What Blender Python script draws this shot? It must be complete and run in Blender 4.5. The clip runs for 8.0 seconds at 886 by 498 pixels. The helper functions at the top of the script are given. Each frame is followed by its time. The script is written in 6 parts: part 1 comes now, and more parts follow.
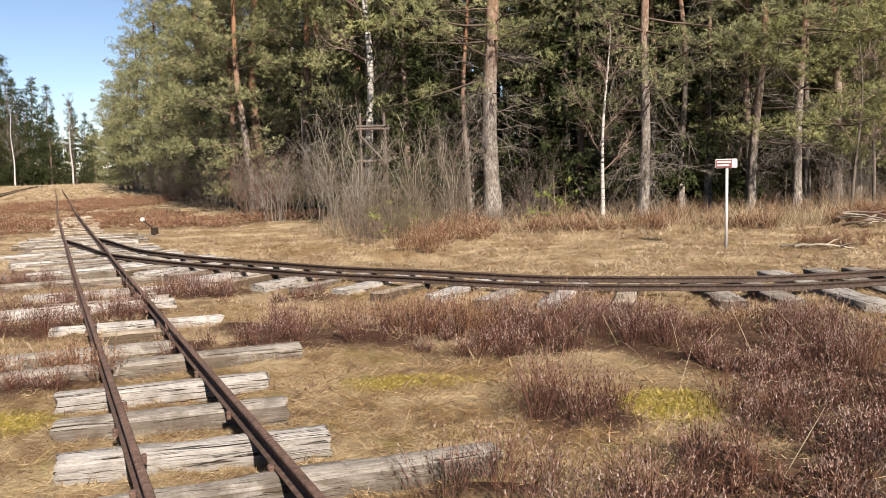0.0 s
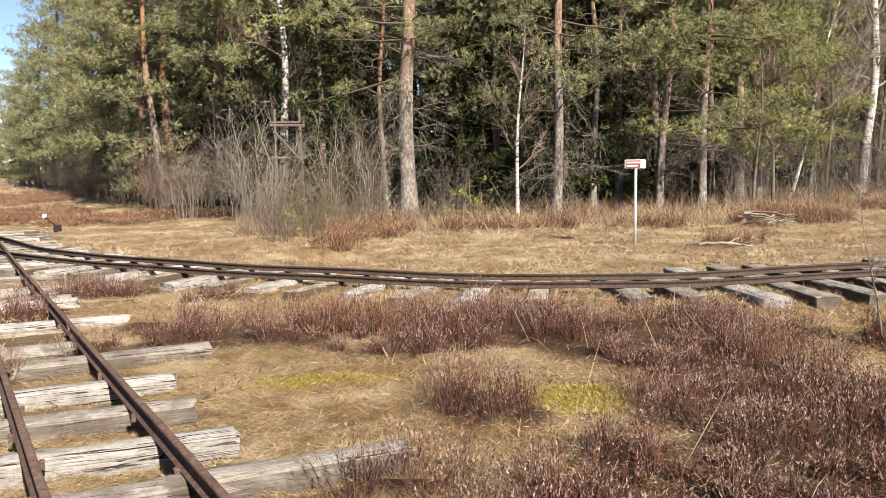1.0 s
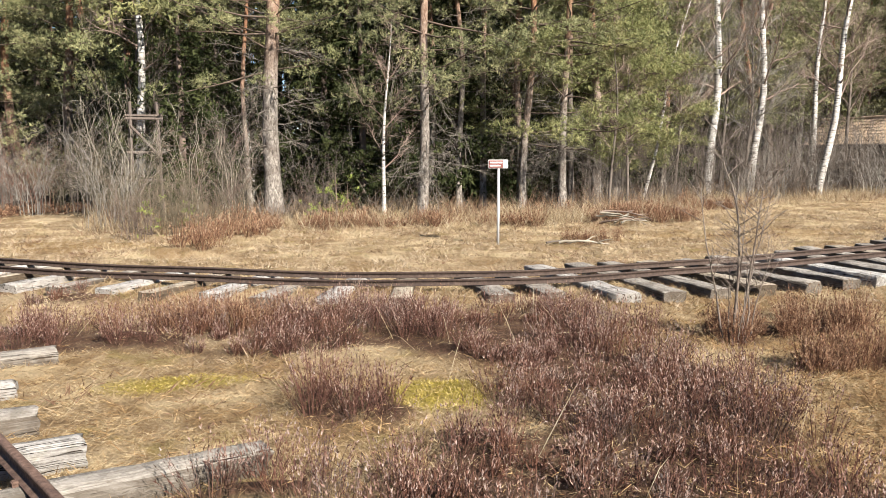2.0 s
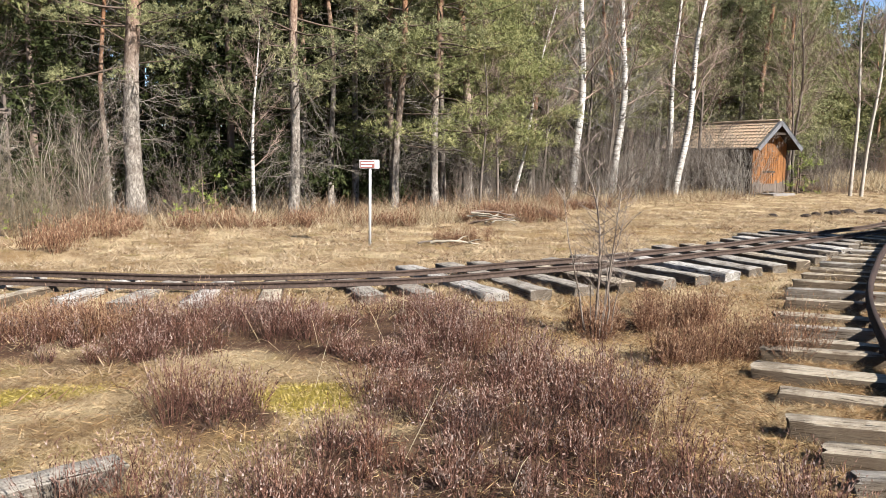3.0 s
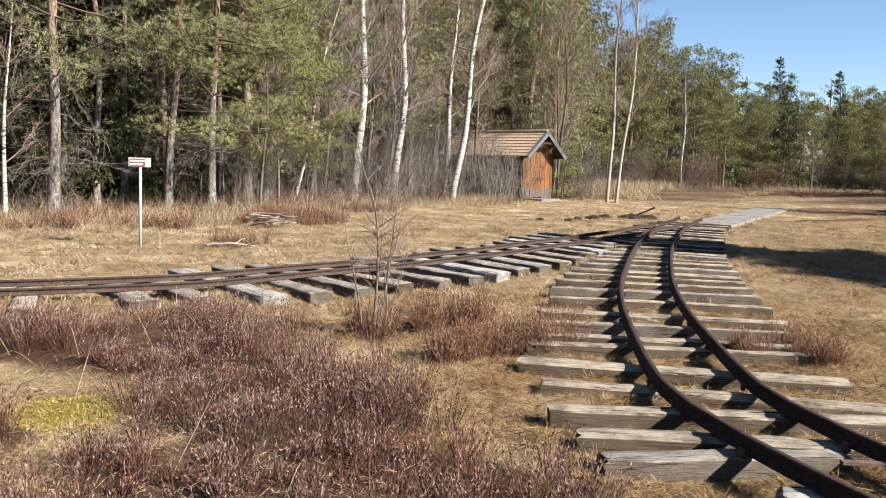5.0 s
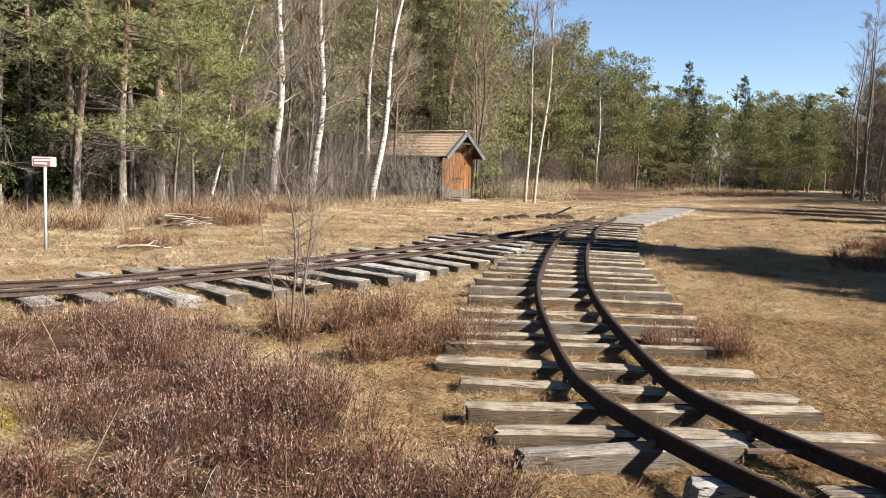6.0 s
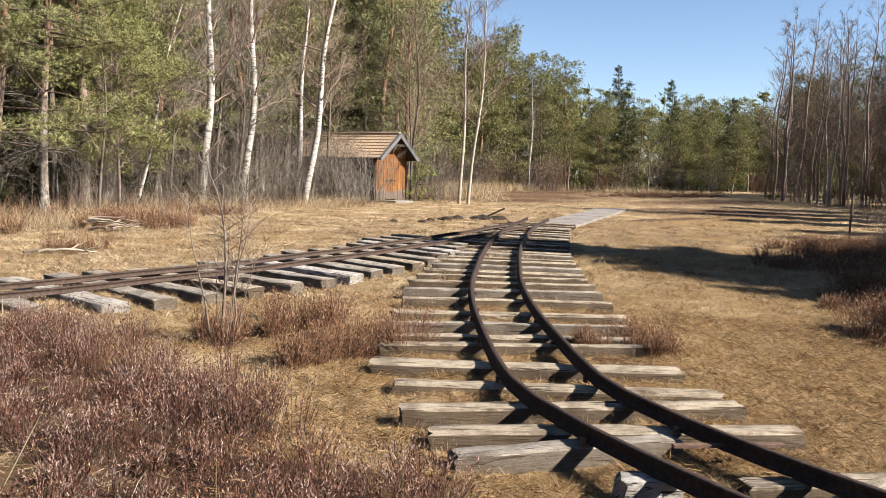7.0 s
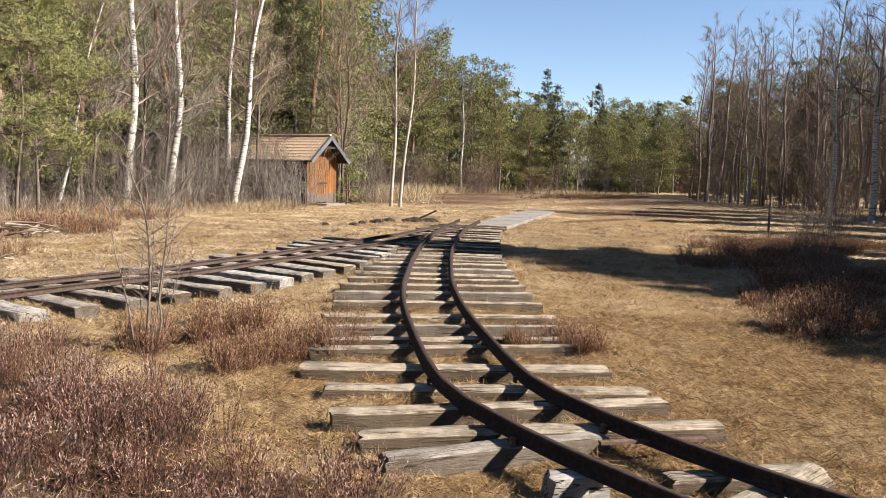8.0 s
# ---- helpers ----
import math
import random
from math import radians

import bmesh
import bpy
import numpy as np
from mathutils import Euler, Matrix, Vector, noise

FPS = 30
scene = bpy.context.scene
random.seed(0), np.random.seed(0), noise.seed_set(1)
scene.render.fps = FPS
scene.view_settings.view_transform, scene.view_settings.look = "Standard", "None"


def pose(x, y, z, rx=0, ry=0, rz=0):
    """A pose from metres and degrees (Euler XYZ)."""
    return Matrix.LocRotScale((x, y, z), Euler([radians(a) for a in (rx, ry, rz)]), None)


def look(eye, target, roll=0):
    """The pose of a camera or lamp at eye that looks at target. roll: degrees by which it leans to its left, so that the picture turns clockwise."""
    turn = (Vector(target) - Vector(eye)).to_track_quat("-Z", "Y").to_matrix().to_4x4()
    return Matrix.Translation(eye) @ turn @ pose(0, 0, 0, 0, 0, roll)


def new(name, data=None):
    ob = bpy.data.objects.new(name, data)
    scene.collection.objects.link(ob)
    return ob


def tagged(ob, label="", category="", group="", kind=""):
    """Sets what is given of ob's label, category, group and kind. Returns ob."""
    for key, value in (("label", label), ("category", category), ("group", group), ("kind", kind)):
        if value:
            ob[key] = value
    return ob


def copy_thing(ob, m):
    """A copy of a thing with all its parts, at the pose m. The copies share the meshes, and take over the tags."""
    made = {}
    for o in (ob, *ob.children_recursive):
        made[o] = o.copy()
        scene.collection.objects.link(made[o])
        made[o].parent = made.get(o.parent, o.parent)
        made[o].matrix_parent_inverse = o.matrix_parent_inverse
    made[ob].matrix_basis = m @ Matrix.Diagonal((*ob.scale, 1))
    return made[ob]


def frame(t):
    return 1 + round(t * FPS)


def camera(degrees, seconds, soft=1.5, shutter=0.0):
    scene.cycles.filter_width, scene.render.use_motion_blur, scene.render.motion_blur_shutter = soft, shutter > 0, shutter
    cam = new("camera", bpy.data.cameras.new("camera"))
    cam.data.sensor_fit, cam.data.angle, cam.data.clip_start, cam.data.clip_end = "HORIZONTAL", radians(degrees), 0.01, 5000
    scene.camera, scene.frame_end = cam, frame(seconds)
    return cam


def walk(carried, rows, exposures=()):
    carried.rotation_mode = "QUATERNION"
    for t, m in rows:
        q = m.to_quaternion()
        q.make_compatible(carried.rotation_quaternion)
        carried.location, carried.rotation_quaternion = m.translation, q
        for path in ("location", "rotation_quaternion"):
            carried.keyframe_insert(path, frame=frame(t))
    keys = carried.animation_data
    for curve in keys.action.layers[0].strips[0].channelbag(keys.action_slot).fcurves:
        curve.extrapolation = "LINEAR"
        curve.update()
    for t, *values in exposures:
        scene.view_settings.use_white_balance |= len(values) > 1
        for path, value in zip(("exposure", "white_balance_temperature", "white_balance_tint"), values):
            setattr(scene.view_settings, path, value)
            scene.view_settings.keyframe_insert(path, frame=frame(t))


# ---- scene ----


# ---------------------------------------------------------------- camera
cam = camera(56.22, 8.0, soft=0.8)
# seconds, x, y, z, yaw, pitch, roll about the line of sight
ROWS = [
    (0.0, 0.000, 0.000, 1.500, 0.00, -5.80, -1.75),
    (0.5, 0.010, -0.005, 1.499, -3.35, -5.98, -1.37),
    (1.0, 0.028, -0.010, 1.498, -5.72, -6.07, -1.15),
    (1.5, 0.047, -0.019, 1.497, -9.95, -6.20, -0.79),
    (2.0, 0.066, -0.028, 1.497, -14.84, -6.30, -0.29),
    (3.5, 0.131, -0.023, 1.505, -27.45, -6.24, 0.45),
    (4.0, 0.135, -0.034, 1.502, -31.35, -6.13, 0.78),
    (4.5, 0.130, -0.051, 1.504, -35.40, -5.99, 1.27),
    (5.0, 0.135, -0.062, 1.503, -38.50, -5.87, 1.69),
    (6.5, 0.155, -0.076, 1.499, -46.39, -5.57, 1.77),
    (7.0, 0.158, -0.083, 1.501, -48.52, -5.43, 1.85),
    (7.5, 0.161, -0.091, 1.504, -50.94, -5.32, 1.87),
    (8.0, 0.166, -0.103, 1.505, -53.17, -5.13, 1.70),
]
walk(cam, [(t, pose(x, y, z, 90 + pitch, 0, yaw) @ pose(0, 0, 0, 0, 0, roll)) for t, x, y, z, yaw, pitch, roll in ROWS],
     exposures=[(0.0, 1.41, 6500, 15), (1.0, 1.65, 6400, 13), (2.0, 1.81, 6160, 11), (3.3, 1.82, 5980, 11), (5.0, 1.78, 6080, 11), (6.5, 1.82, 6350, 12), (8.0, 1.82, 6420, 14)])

# ---------------------------------------------------------------- world and sun
SUN_AZ, SUN_EL = 157.0, 35.0          # degrees clockwise from +y, degrees up
world = bpy.data.worlds.new("sky")
scene.world = world
world.use_nodes = True
wn = world.node_tree.nodes
wl = world.node_tree.links
sky = wn.new("ShaderNodeTexSky")
sky.sky_type = "NISHITA"
sky.sun_disc = False
sky.sun_elevation, sky.sun_rotation = radians(SUN_EL), radians(SUN_AZ)
sky.air_density, sky.dust_density, sky.ozone_density = 0.8, 0.0, 1.6
wn["Background"].inputs["Strength"].default_value = 0.047
wl.new(sky.outputs[0], wn["Background"].inputs["Color"])
sun_data = bpy.data.lights.new("sun", "SUN")
sun_data.energy, sun_data.angle, sun_data.color = 5.0, radians(0.53), (1.0, 0.915, 0.78)
sun = new("sun", sun_data)
sa, se = radians(SUN_AZ), radians(SUN_EL)
SUN_WAY = Vector((math.sin(sa) * math.cos(se), math.cos(sa) * math.cos(se), math.sin(se)))
sun.matrix_world = look((SUN_WAY * 60)[:], (0, 0, 0))

# ---------------------------------------------------------------- materials


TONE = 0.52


class Mat:
    """A small builder of node materials."""

    def __init__(self, name, rough=0.9, metal=0.0, spec=0.3):
        self.m = bpy.data.materials.new(name)
        self.m.use_nodes = True
        self.t = self.m.node_tree
        self.b = self.t.nodes["Principled BSDF"]
        self.b.inputs["Roughness"].default_value = rough
        self.b.inputs["Metallic"].default_value = metal
        self.b.inputs["Specular IOR Level"].default_value = spec

    def n(self, kind, **values):
        node = self.t.nodes.new(kind)
        for key, value in values.items():
            if key in ("operation", "blend_type", "data_type", "attribute_name", "noise_dimensions", "feature", "wave_type", "bands_direction", "invert"):
                if key == "operation":
                    node.operation = value
                elif key == "blend_type":
                    node.blend_type = value
                elif key == "data_type":
                    node.data_type = value
                elif key == "attribute_name":
                    node.attribute_name = value
                elif key == "feature":
                    node.feature = value
            else:
                node.inputs[key.replace("_", " ")].default_value = value
        return node

    def link(self, a, b):
        self.t.links.new(a, b)

    def coords(self, scale=(1, 1, 1), world_space=False):
        if world_space:
            src = self.n("ShaderNodeNewGeometry").outputs["Position"]
        else:
            src = self.n("ShaderNodeTexCoord").outputs["Object"]
        mp = self.n("ShaderNodeMapping")
        mp.inputs["Scale"].default_value = scale
        self.link(src, mp.inputs["Vector"])
        return mp.outputs["Vector"]

    def noise(self, vec, scale, detail=4.0, rough=0.6, distort=0.0):
        nd = self.n("ShaderNodeTexNoise", Scale=scale, Detail=detail, Roughness=rough, Distortion=distort)
        self.link(vec, nd.inputs["Vector"])
        return nd.outputs["Fac"]

    def ramp(self, fac, stops):
        r = self.n("ShaderNodeValToRGB")
        els = r.color_ramp.elements
        while len(els) < len(stops):
            els.new(0.5)
        for e, (p, c) in zip(els, stops):
            e.position = p
            e.color = (*c, 1) if len(c) == 3 else c
        self.link(fac, r.inputs["Fac"])
        return r.outputs["Color"]

    def mix(self, fac, a, b, mode="MIX"):
        mx = self.n("ShaderNodeMix", data_type="RGBA", blend_type=mode)
        if isinstance(fac, float):
            mx.inputs[0].default_value = fac
        else:
            self.link(fac, mx.inputs[0])
        for sock, val in ((mx.inputs[6], a), (mx.inputs[7], b)):
            if isinstance(val, tuple):
                sock.default_value = (*val, 1)
            else:
                self.link(val, sock)
        return mx.outputs[2]

    def math(self, op, a, b=0.0):
        md = self.n("ShaderNodeMath", operation=op)
        for sock, val in ((md.inputs[0], a), (md.inputs[1], b)):
            if isinstance(val, (int, float)):
                sock.default_value = val
            else:
                self.link(val, sock)
        return md.outputs[0]

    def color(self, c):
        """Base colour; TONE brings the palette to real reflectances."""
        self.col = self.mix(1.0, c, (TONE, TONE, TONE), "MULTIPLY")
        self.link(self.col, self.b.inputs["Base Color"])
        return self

    def bump(self, fac, strength=0.4, distance=0.01):
        bp = self.n("ShaderNodeBump", Strength=strength, Distance=distance)
        self.link(fac, bp.inputs["Height"])
        self.link(bp.outputs[0], self.b.inputs["Normal"])
        return self

    def rnd(self):
        return self.n("ShaderNodeObjectInfo").outputs["Random"]

    def island(self):
        return self.n("ShaderNodeNewGeometry").outputs["Random Per Island"]

    def translucent(self, amount):
        """Thin leaves let part of the light through."""
        tr = self.n("ShaderNodeBsdfTranslucent")
        self.link(self.col, tr.inputs["Color"])
        ms = self.n("ShaderNodeMixShader")
        ms.inputs[0].default_value = amount
        self.link(self.b.outputs[0], ms.inputs[1])
        self.link(tr.outputs[0], ms.inputs[2])
        self.link(ms.outputs[0], self.t.nodes["Material Output"].inputs["Surface"])
        return self


# patches of ochre, brown and olive that the turf and its blades share: scale, from, to, amount, tint
TURF_DRIFT = ((1.3, 0.50, 0.62, 0.60, (0.33, 0.20, 0.085)), (4.5, 0.50, 0.68, 0.6, (0.19, 0.11, 0.052)), (2.1, 0.56, 0.68, 0.45, (0.33, 0.27, 0.07)), (0.9, 0.50, 0.64, 0.65, (0.92, 0.74, 0.46)))


def ground_material():
    k = Mat("heath_ground", 0.95, spec=0.15)
    v = k.coords(world_space=True)
    fine = k.noise(v, 55, 5, 0.75, 0.6)
    mid = k.noise(v, 6, 5, 0.65)
    big = k.noise(v, 0.55, 4, 0.6)
    straw = k.ramp(fine, [(0.36, (0.15, 0.09, 0.042)), (0.46, (0.43, 0.29, 0.14)), (0.64, (0.78, 0.61, 0.38))])
    tan = k.ramp(mid, [(0.3, (0.64, 0.495, 0.32)), (0.65, (0.40, 0.255, 0.135))])
    col = k.mix(0.30, straw, tan)
    col = k.mix(k.ramp(big, [(0.45, (0, 0, 0)), (0.70, (0.4, 0.4, 0.4))]), col, (0.29, 0.17, 0.085))
    zones = k.n("ShaderNodeAttribute", attribute_name="zones")
    sep = k.n("ShaderNodeSeparateColor")
    k.link(zones.outputs["Color"], sep.inputs[0])
    moss = k.ramp(fine, [(0.3, (0.24, 0.18, 0.03)), (0.65, (0.58, 0.46, 0.08))])
    # brown heath soil; its dark end also stands for shade between the plants
    heath = k.ramp(fine, [(0.3, (0.045, 0.024, 0.015)), (0.65, (0.20, 0.105, 0.062))])
    # forest litter, coloured darker to carry the shade under the trees
    litter = k.ramp(fine, [(0.3, (0.02, 0.013, 0.008)), (0.7, (0.11, 0.07, 0.04))])
    strands = k.noise(v, 34, 6, 0.78, 1.2)
    gold = k.ramp(strands, [(0.36, (0.075, 0.038, 0.014)), (0.48, (0.40, 0.24, 0.085)), (0.62, (0.88, 0.64, 0.33))])
    gold = k.mix(k.ramp(mid, [(0.5, (0, 0, 0)), (0.68, (0.55, 0.55, 0.55))]), gold, (0.16, 0.085, 0.035))
    for scale, lo, hi, amount, tint in TURF_DRIFT:
        col = k.mix(k.ramp(k.noise(v, scale, 3, 0.6), [(lo, (0, 0, 0)), (hi, (amount,) * 3)]), col, tint)
    col = k.mix(k.math("MULTIPLY", zones.outputs["Alpha"], 0.9), col, gold)
    col = k.mix(k.math("MULTIPLY", sep.outputs[1], k.math("ADD", mid, 0.45)), col, heath)
    col = k.mix(k.math("MULTIPLY", sep.outputs[0], k.math("ADD", mid, 0.4)), col, moss)
    col = k.mix(sep.outputs[2], col, litter)
    k.color(col).bump(k.mix(0.4, fine, mid), 1.0, 0.07)
    return k.m


def sleeper_material(name, lo, mid, hi, dirt=(0.14, 0.095, 0.055), dirt_amount=0.5, crack_amount=0.41, side_dirt_shade=0.6):
    """Weathered wood: grain and cracks run along the timber's own length."""
    k = Mat(name, 0.88, spec=0.2)
    tone = k.rnd()
    shift = k.n("ShaderNodeVectorMath", operation="ADD")
    k.link(k.n("ShaderNodeTexCoord").outputs["Object"], shift.inputs[0])
    comb = k.n("ShaderNodeCombineXYZ")
    k.link(k.math("MULTIPLY", tone, 37.0), comb.inputs[0])
    k.link(comb.outputs[0], shift.inputs[1])

    def along(scale):
        mp = k.n("ShaderNodeMapping")
        mp.inputs["Scale"].default_value = scale
        k.link(shift.outputs[0], mp.inputs["Vector"])
        return mp.outputs["Vector"]

    grain = k.noise(along((0.9, 16, 16)), 6.0, 8, 0.75, 0.6)
    cracks = k.noise(along((0.8, 22, 22)), 2.0, 4, 0.55, 1.6)
    blot = k.noise(along((1, 1, 1)), 4.0, 6, 0.7)
    col = k.ramp(grain, [(0.30, lo), (0.48, mid), (0.68, hi)])
    col = k.mix(k.math("MULTIPLY", tone, 0.3), col, (0.36, 0.29, 0.22))
    col = k.mix(k.ramp(blot, [(0.40, (0.65, 0.65, 0.65)), (0.56, (0, 0, 0))]), col, lo)
    lichen = k.noise(along((1, 1.6, 1.6)), 11.0, 5, 0.7)
    col = k.mix(k.ramp(lichen, [(0.56, (0, 0, 0)), (0.68, (0.55, 0.55, 0.55))]), col, (0.50, 0.47, 0.36))
    crack = k.ramp(cracks, [(crack_amount - 0.06, (1, 1, 1)), (crack_amount, (0, 0, 0))])
    col = k.mix(crack, col, (0.03, 0.022, 0.017))
    col = k.mix(k.ramp(blot, [(0.55, (0, 0, 0)), (0.70, (dirt_amount,) * 3)]), col, dirt)
    # faces turned from up get a darker colour: part dirt, part painted shade
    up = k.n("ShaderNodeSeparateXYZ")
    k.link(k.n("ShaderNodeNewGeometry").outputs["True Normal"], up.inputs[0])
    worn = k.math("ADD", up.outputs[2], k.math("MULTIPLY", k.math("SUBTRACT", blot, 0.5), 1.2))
    col = k.mix(k.ramp(worn, [(0.35, (side_dirt_shade,) * 3), (0.72, (0, 0, 0))]), col, (0.11, 0.075, 0.045))
    k.color(col)
    h = k.mix(crack, grain, (0.0, 0.0, 0.0))
    k.bump(h, 1.0, 0.02)
    return k.m


def rust_material(name, base, dark, light):
    k = Mat(name, 0.85, 0.0, 0.25)
    v = k.coords(world_space=True)
    a = k.noise(v, 30, 6, 0.7)
    b = k.noise(v, 3.0, 4, 0.6)
    col = k.ramp(a, [(0.3, dark), (0.5, base), (0.72, light)])
    col = k.mix(k.ramp(b, [(0.4, (0, 0, 0)), (0.7, (0.5, 0.5, 0.5))]), col, dark)
    k.color(col).bump(a, 0.5, 0.003)
    return k.m


def blade_material(name, stops, trans=0.25, rough=0.85, patch=None, drift=()):
    """For stems, blades, needles: one tone for each piece, and drifts of colour over the place."""
    k = Mat(name, rough, spec=0.2)
    r = k.island()
    col = k.ramp(r, stops)
    v = k.coords(world_space=True)
    if patch:
        big = k.noise(v, 0.9, 3, 0.6)
        col = k.mix(k.ramp(big, [(0.42, (0, 0, 0)), (0.66, (0.45, 0.45, 0.45))]), col, patch)
    for scale, lo, hi, amount, tint in drift:
        col = k.mix(k.ramp(k.noise(v, scale, 3, 0.6), [(lo, (0, 0, 0)), (hi, (amount,) * 3)]), col, tint)
    k.color(col)
    k.translucent(trans)
    return k.m


def needle_material(name, lo, mid, hi):
    """Needles differ little from one to the next; whole cushions and trees differ more."""
    k = Mat(name, 0.8, spec=0.15)
    col = k.ramp(k.island(), [(0.0, tuple(0.45 * a + 0.55 * b for a, b in zip(lo, mid))), (0.6, mid), (1.0, tuple(0.5 * a + 0.5 * b for a, b in zip(hi, mid)))])
    v = k.coords(world_space=True)
    col = k.mix(k.ramp(k.noise(v, 1.9, 3, 0.6), [(0.36, (0.75, 0.75, 0.75)), (0.52, (0, 0, 0))]), col, lo)
    col = k.mix(k.ramp(k.noise(v, 1.3, 3, 0.6), [(0.50, (0, 0, 0)), (0.66, (0.8, 0.8, 0.8))]), col, hi)
    col = k.mix(k.math("MULTIPLY", k.rnd(), 0.4), col, tuple(0.5 * (p + q) * f for p, q, f in zip(mid, hi, (0.95, 0.98, 0.8))))
    k.color(col)
    k.translucent(0.2)
    return k.m


def pine_bark_material():
    """Grey-brown plated bark low down, orange flaking bark high up."""
    k = Mat("pine_bark", 0.9, spec=0.15)
    v = k.coords((5, 5, 2.2))
    a = k.noise(v, 4.0, 8, 0.75, 0.5)
    low = k.ramp(a, [(0.36, (0.075, 0.06, 0.05)), (0.5, (0.32, 0.28, 0.24)), (0.66, (0.64, 0.58, 0.51))])
    low = k.mix(k.ramp(k.noise(k.coords(), 2.2, 4, 0.6), [(0.45, (0, 0, 0)), (0.65, (0.7, 0.7, 0.7))]), low, (0.13, 0.10, 0.08))
    high = k.ramp(a, [(0.32, (0.16, 0.08, 0.045)), (0.52, (0.38, 0.20, 0.11)), (0.72, (0.55, 0.36, 0.23))])
    sep = k.n("ShaderNodeSeparateXYZ")
    k.link(k.n("ShaderNodeTexCoord").outputs["Object"], sep.inputs[0])
    up = k.math("ADD", sep.outputs[2], k.math("MULTIPLY", k.rnd(), 3.0))
    mr = k.n("ShaderNodeMapRange")
    mr.inputs["From Min"].default_value, mr.inputs["From Max"].default_value = 3.6, 7.5
    k.link(up, mr.inputs["Value"])
    col = k.mix(mr.outputs[0], low, high)
    k.color(col).bump(a, 0.9, 0.03)
    return k.m


def birch_bark_material():
    k = Mat("birch_bark", 0.75, spec=0.25)
    v = k.coords((1.2, 1.2, 5.0))
    a = k.noise(v, 4.5, 4, 0.6, 0.2)
    b = k.noise(k.coords(), 2.2, 4, 0.6)
    col = k.ramp(a, [(0.36, (0.03, 0.026, 0.024)), (0.43, (0.50, 0.46, 0.41)), (0.6, (0.78, 0.75, 0.70))])
    col = k.mix(k.ramp(b, [(0.5, (0, 0, 0)), (0.75, (0.6, 0.6, 0.6))]), col, (0.38, 0.33, 0.28))
    k.color(col).bump(a, 0.4, 0.01)
    return k.m


def twig_material(name, lo, hi):
    k = Mat(name, 0.9, spec=0.15)
    a = k.noise(k.coords(), 5, 3, 0.6)
    col = k.ramp(a, [(0.3, lo), (0.7, hi)])
    col = k.mix(k.math("MULTIPLY", k.rnd(), 0.5), col, tuple(0.5 * (p + q) * 1.25 for p, q in zip(lo, hi)))
    k.color(col)
    return k.m


def board_material(name, lo, mid, hi, axis=(14, 14, 0.7)):
    k = Mat(name, 0.85, spec=0.2)
    a = k.noise(k.coords(axis), 4, 6, 0.7, 0.4)
    b = k.noise(k.coords(), 1.5, 3, 0.6)
    col = k.ramp(a, [(0.38, lo), (0.52, mid), (0.70, hi)])
    col = k.mix(k.math("MULTIPLY", k.rnd(), 0.6), col, lo)
    col = k.mix(k.ramp(b, [(0.45, (0, 0, 0)), (0.75, (0.6, 0.6, 0.6))]), col, mid)
    k.color(col).bump(a, 0.6, 0.008)
    return k.m


def plain_material(name, c, rough=0.6, metal=0.0, vary=0.25, scale=8.0):
    k = Mat(name, rough, metal)
    a = k.noise(k.coords(), scale, 5, 0.65)
    col = k.ramp(a, [(0.3, tuple(q * (1 - vary) for q in c)), (0.7, tuple(min(1, q * (1 + vary)) for q in c))])
    k.color(col).bump(a, 0.2, 0.004)
    return k.m


GROUND = ground_material()
WOOD_WHITE = sleeper_material("silver_white_timber", (0.34, 0.30, 0.26), (0.88, 0.84, 0.78), (1.0, 0.98, 0.94), dirt_amount=0.4, crack_amount=0.435, side_dirt_shade=0.2)
WOOD_GREY = sleeper_material("grey_timber", (0.18, 0.145, 0.11), (0.58, 0.53, 0.46), (0.86, 0.80, 0.73), side_dirt_shade=0.65)
WOOD_BROWN = sleeper_material("brown_timber", (0.18, 0.13, 0.085), (0.70, 0.59, 0.44), (1.0, 0.91, 0.75), dirt_amount=0.5, side_dirt_shade=0.88)
RUST = rust_material("rusty_rail", (0.20, 0.122, 0.09), (0.075, 0.046, 0.036), (0.34, 0.225, 0.17))
RUST_MID = rust_material("weathered_rail", (0.085, 0.056, 0.043), (0.034, 0.022, 0.018), (0.17, 0.12, 0.092))
RUST_DARK = rust_material("dark_rusty_rail", (0.05, 0.03, 0.024), (0.022, 0.015, 0.012), (0.12, 0.072, 0.054))
STRAW = blade_material("dry_straw", [(0.0, (0.25, 0.15, 0.065)), (0.5, (0.55, 0.39, 0.20)), (1.0, (0.84, 0.68, 0.44))], 0.2, drift=TURF_DRIFT)
STRAW_RED = blade_material("red_brown_grass", [(0.0, (0.09, 0.042, 0.017)), (0.5, (0.43, 0.25, 0.11)), (1.0, (0.80, 0.55, 0.28))], 0.2, drift=TURF_DRIFT[1:2])
STRAW_DULL = blade_material("dull_dry_growth", [(0.0, (0.14, 0.085, 0.05)), (0.5, (0.33, 0.225, 0.14)), (1.0, (0.56, 0.42, 0.28))], 0.15,
                            drift=((0.7, 0.46, 0.60, 0.7, (0.22, 0.10, 0.055)), (1.6, 0.52, 0.66, 0.6, (0.70, 0.55, 0.34))))
STRAW_FAR = blade_material("far_dry_straw", [(0.0, (0.38, 0.26, 0.14)), (0.5, (0.64, 0.50, 0.33)), (1.0, (0.86, 0.73, 0.54))], 0.2, patch=(0.46, 0.32, 0.19), drift=TURF_DRIFT)
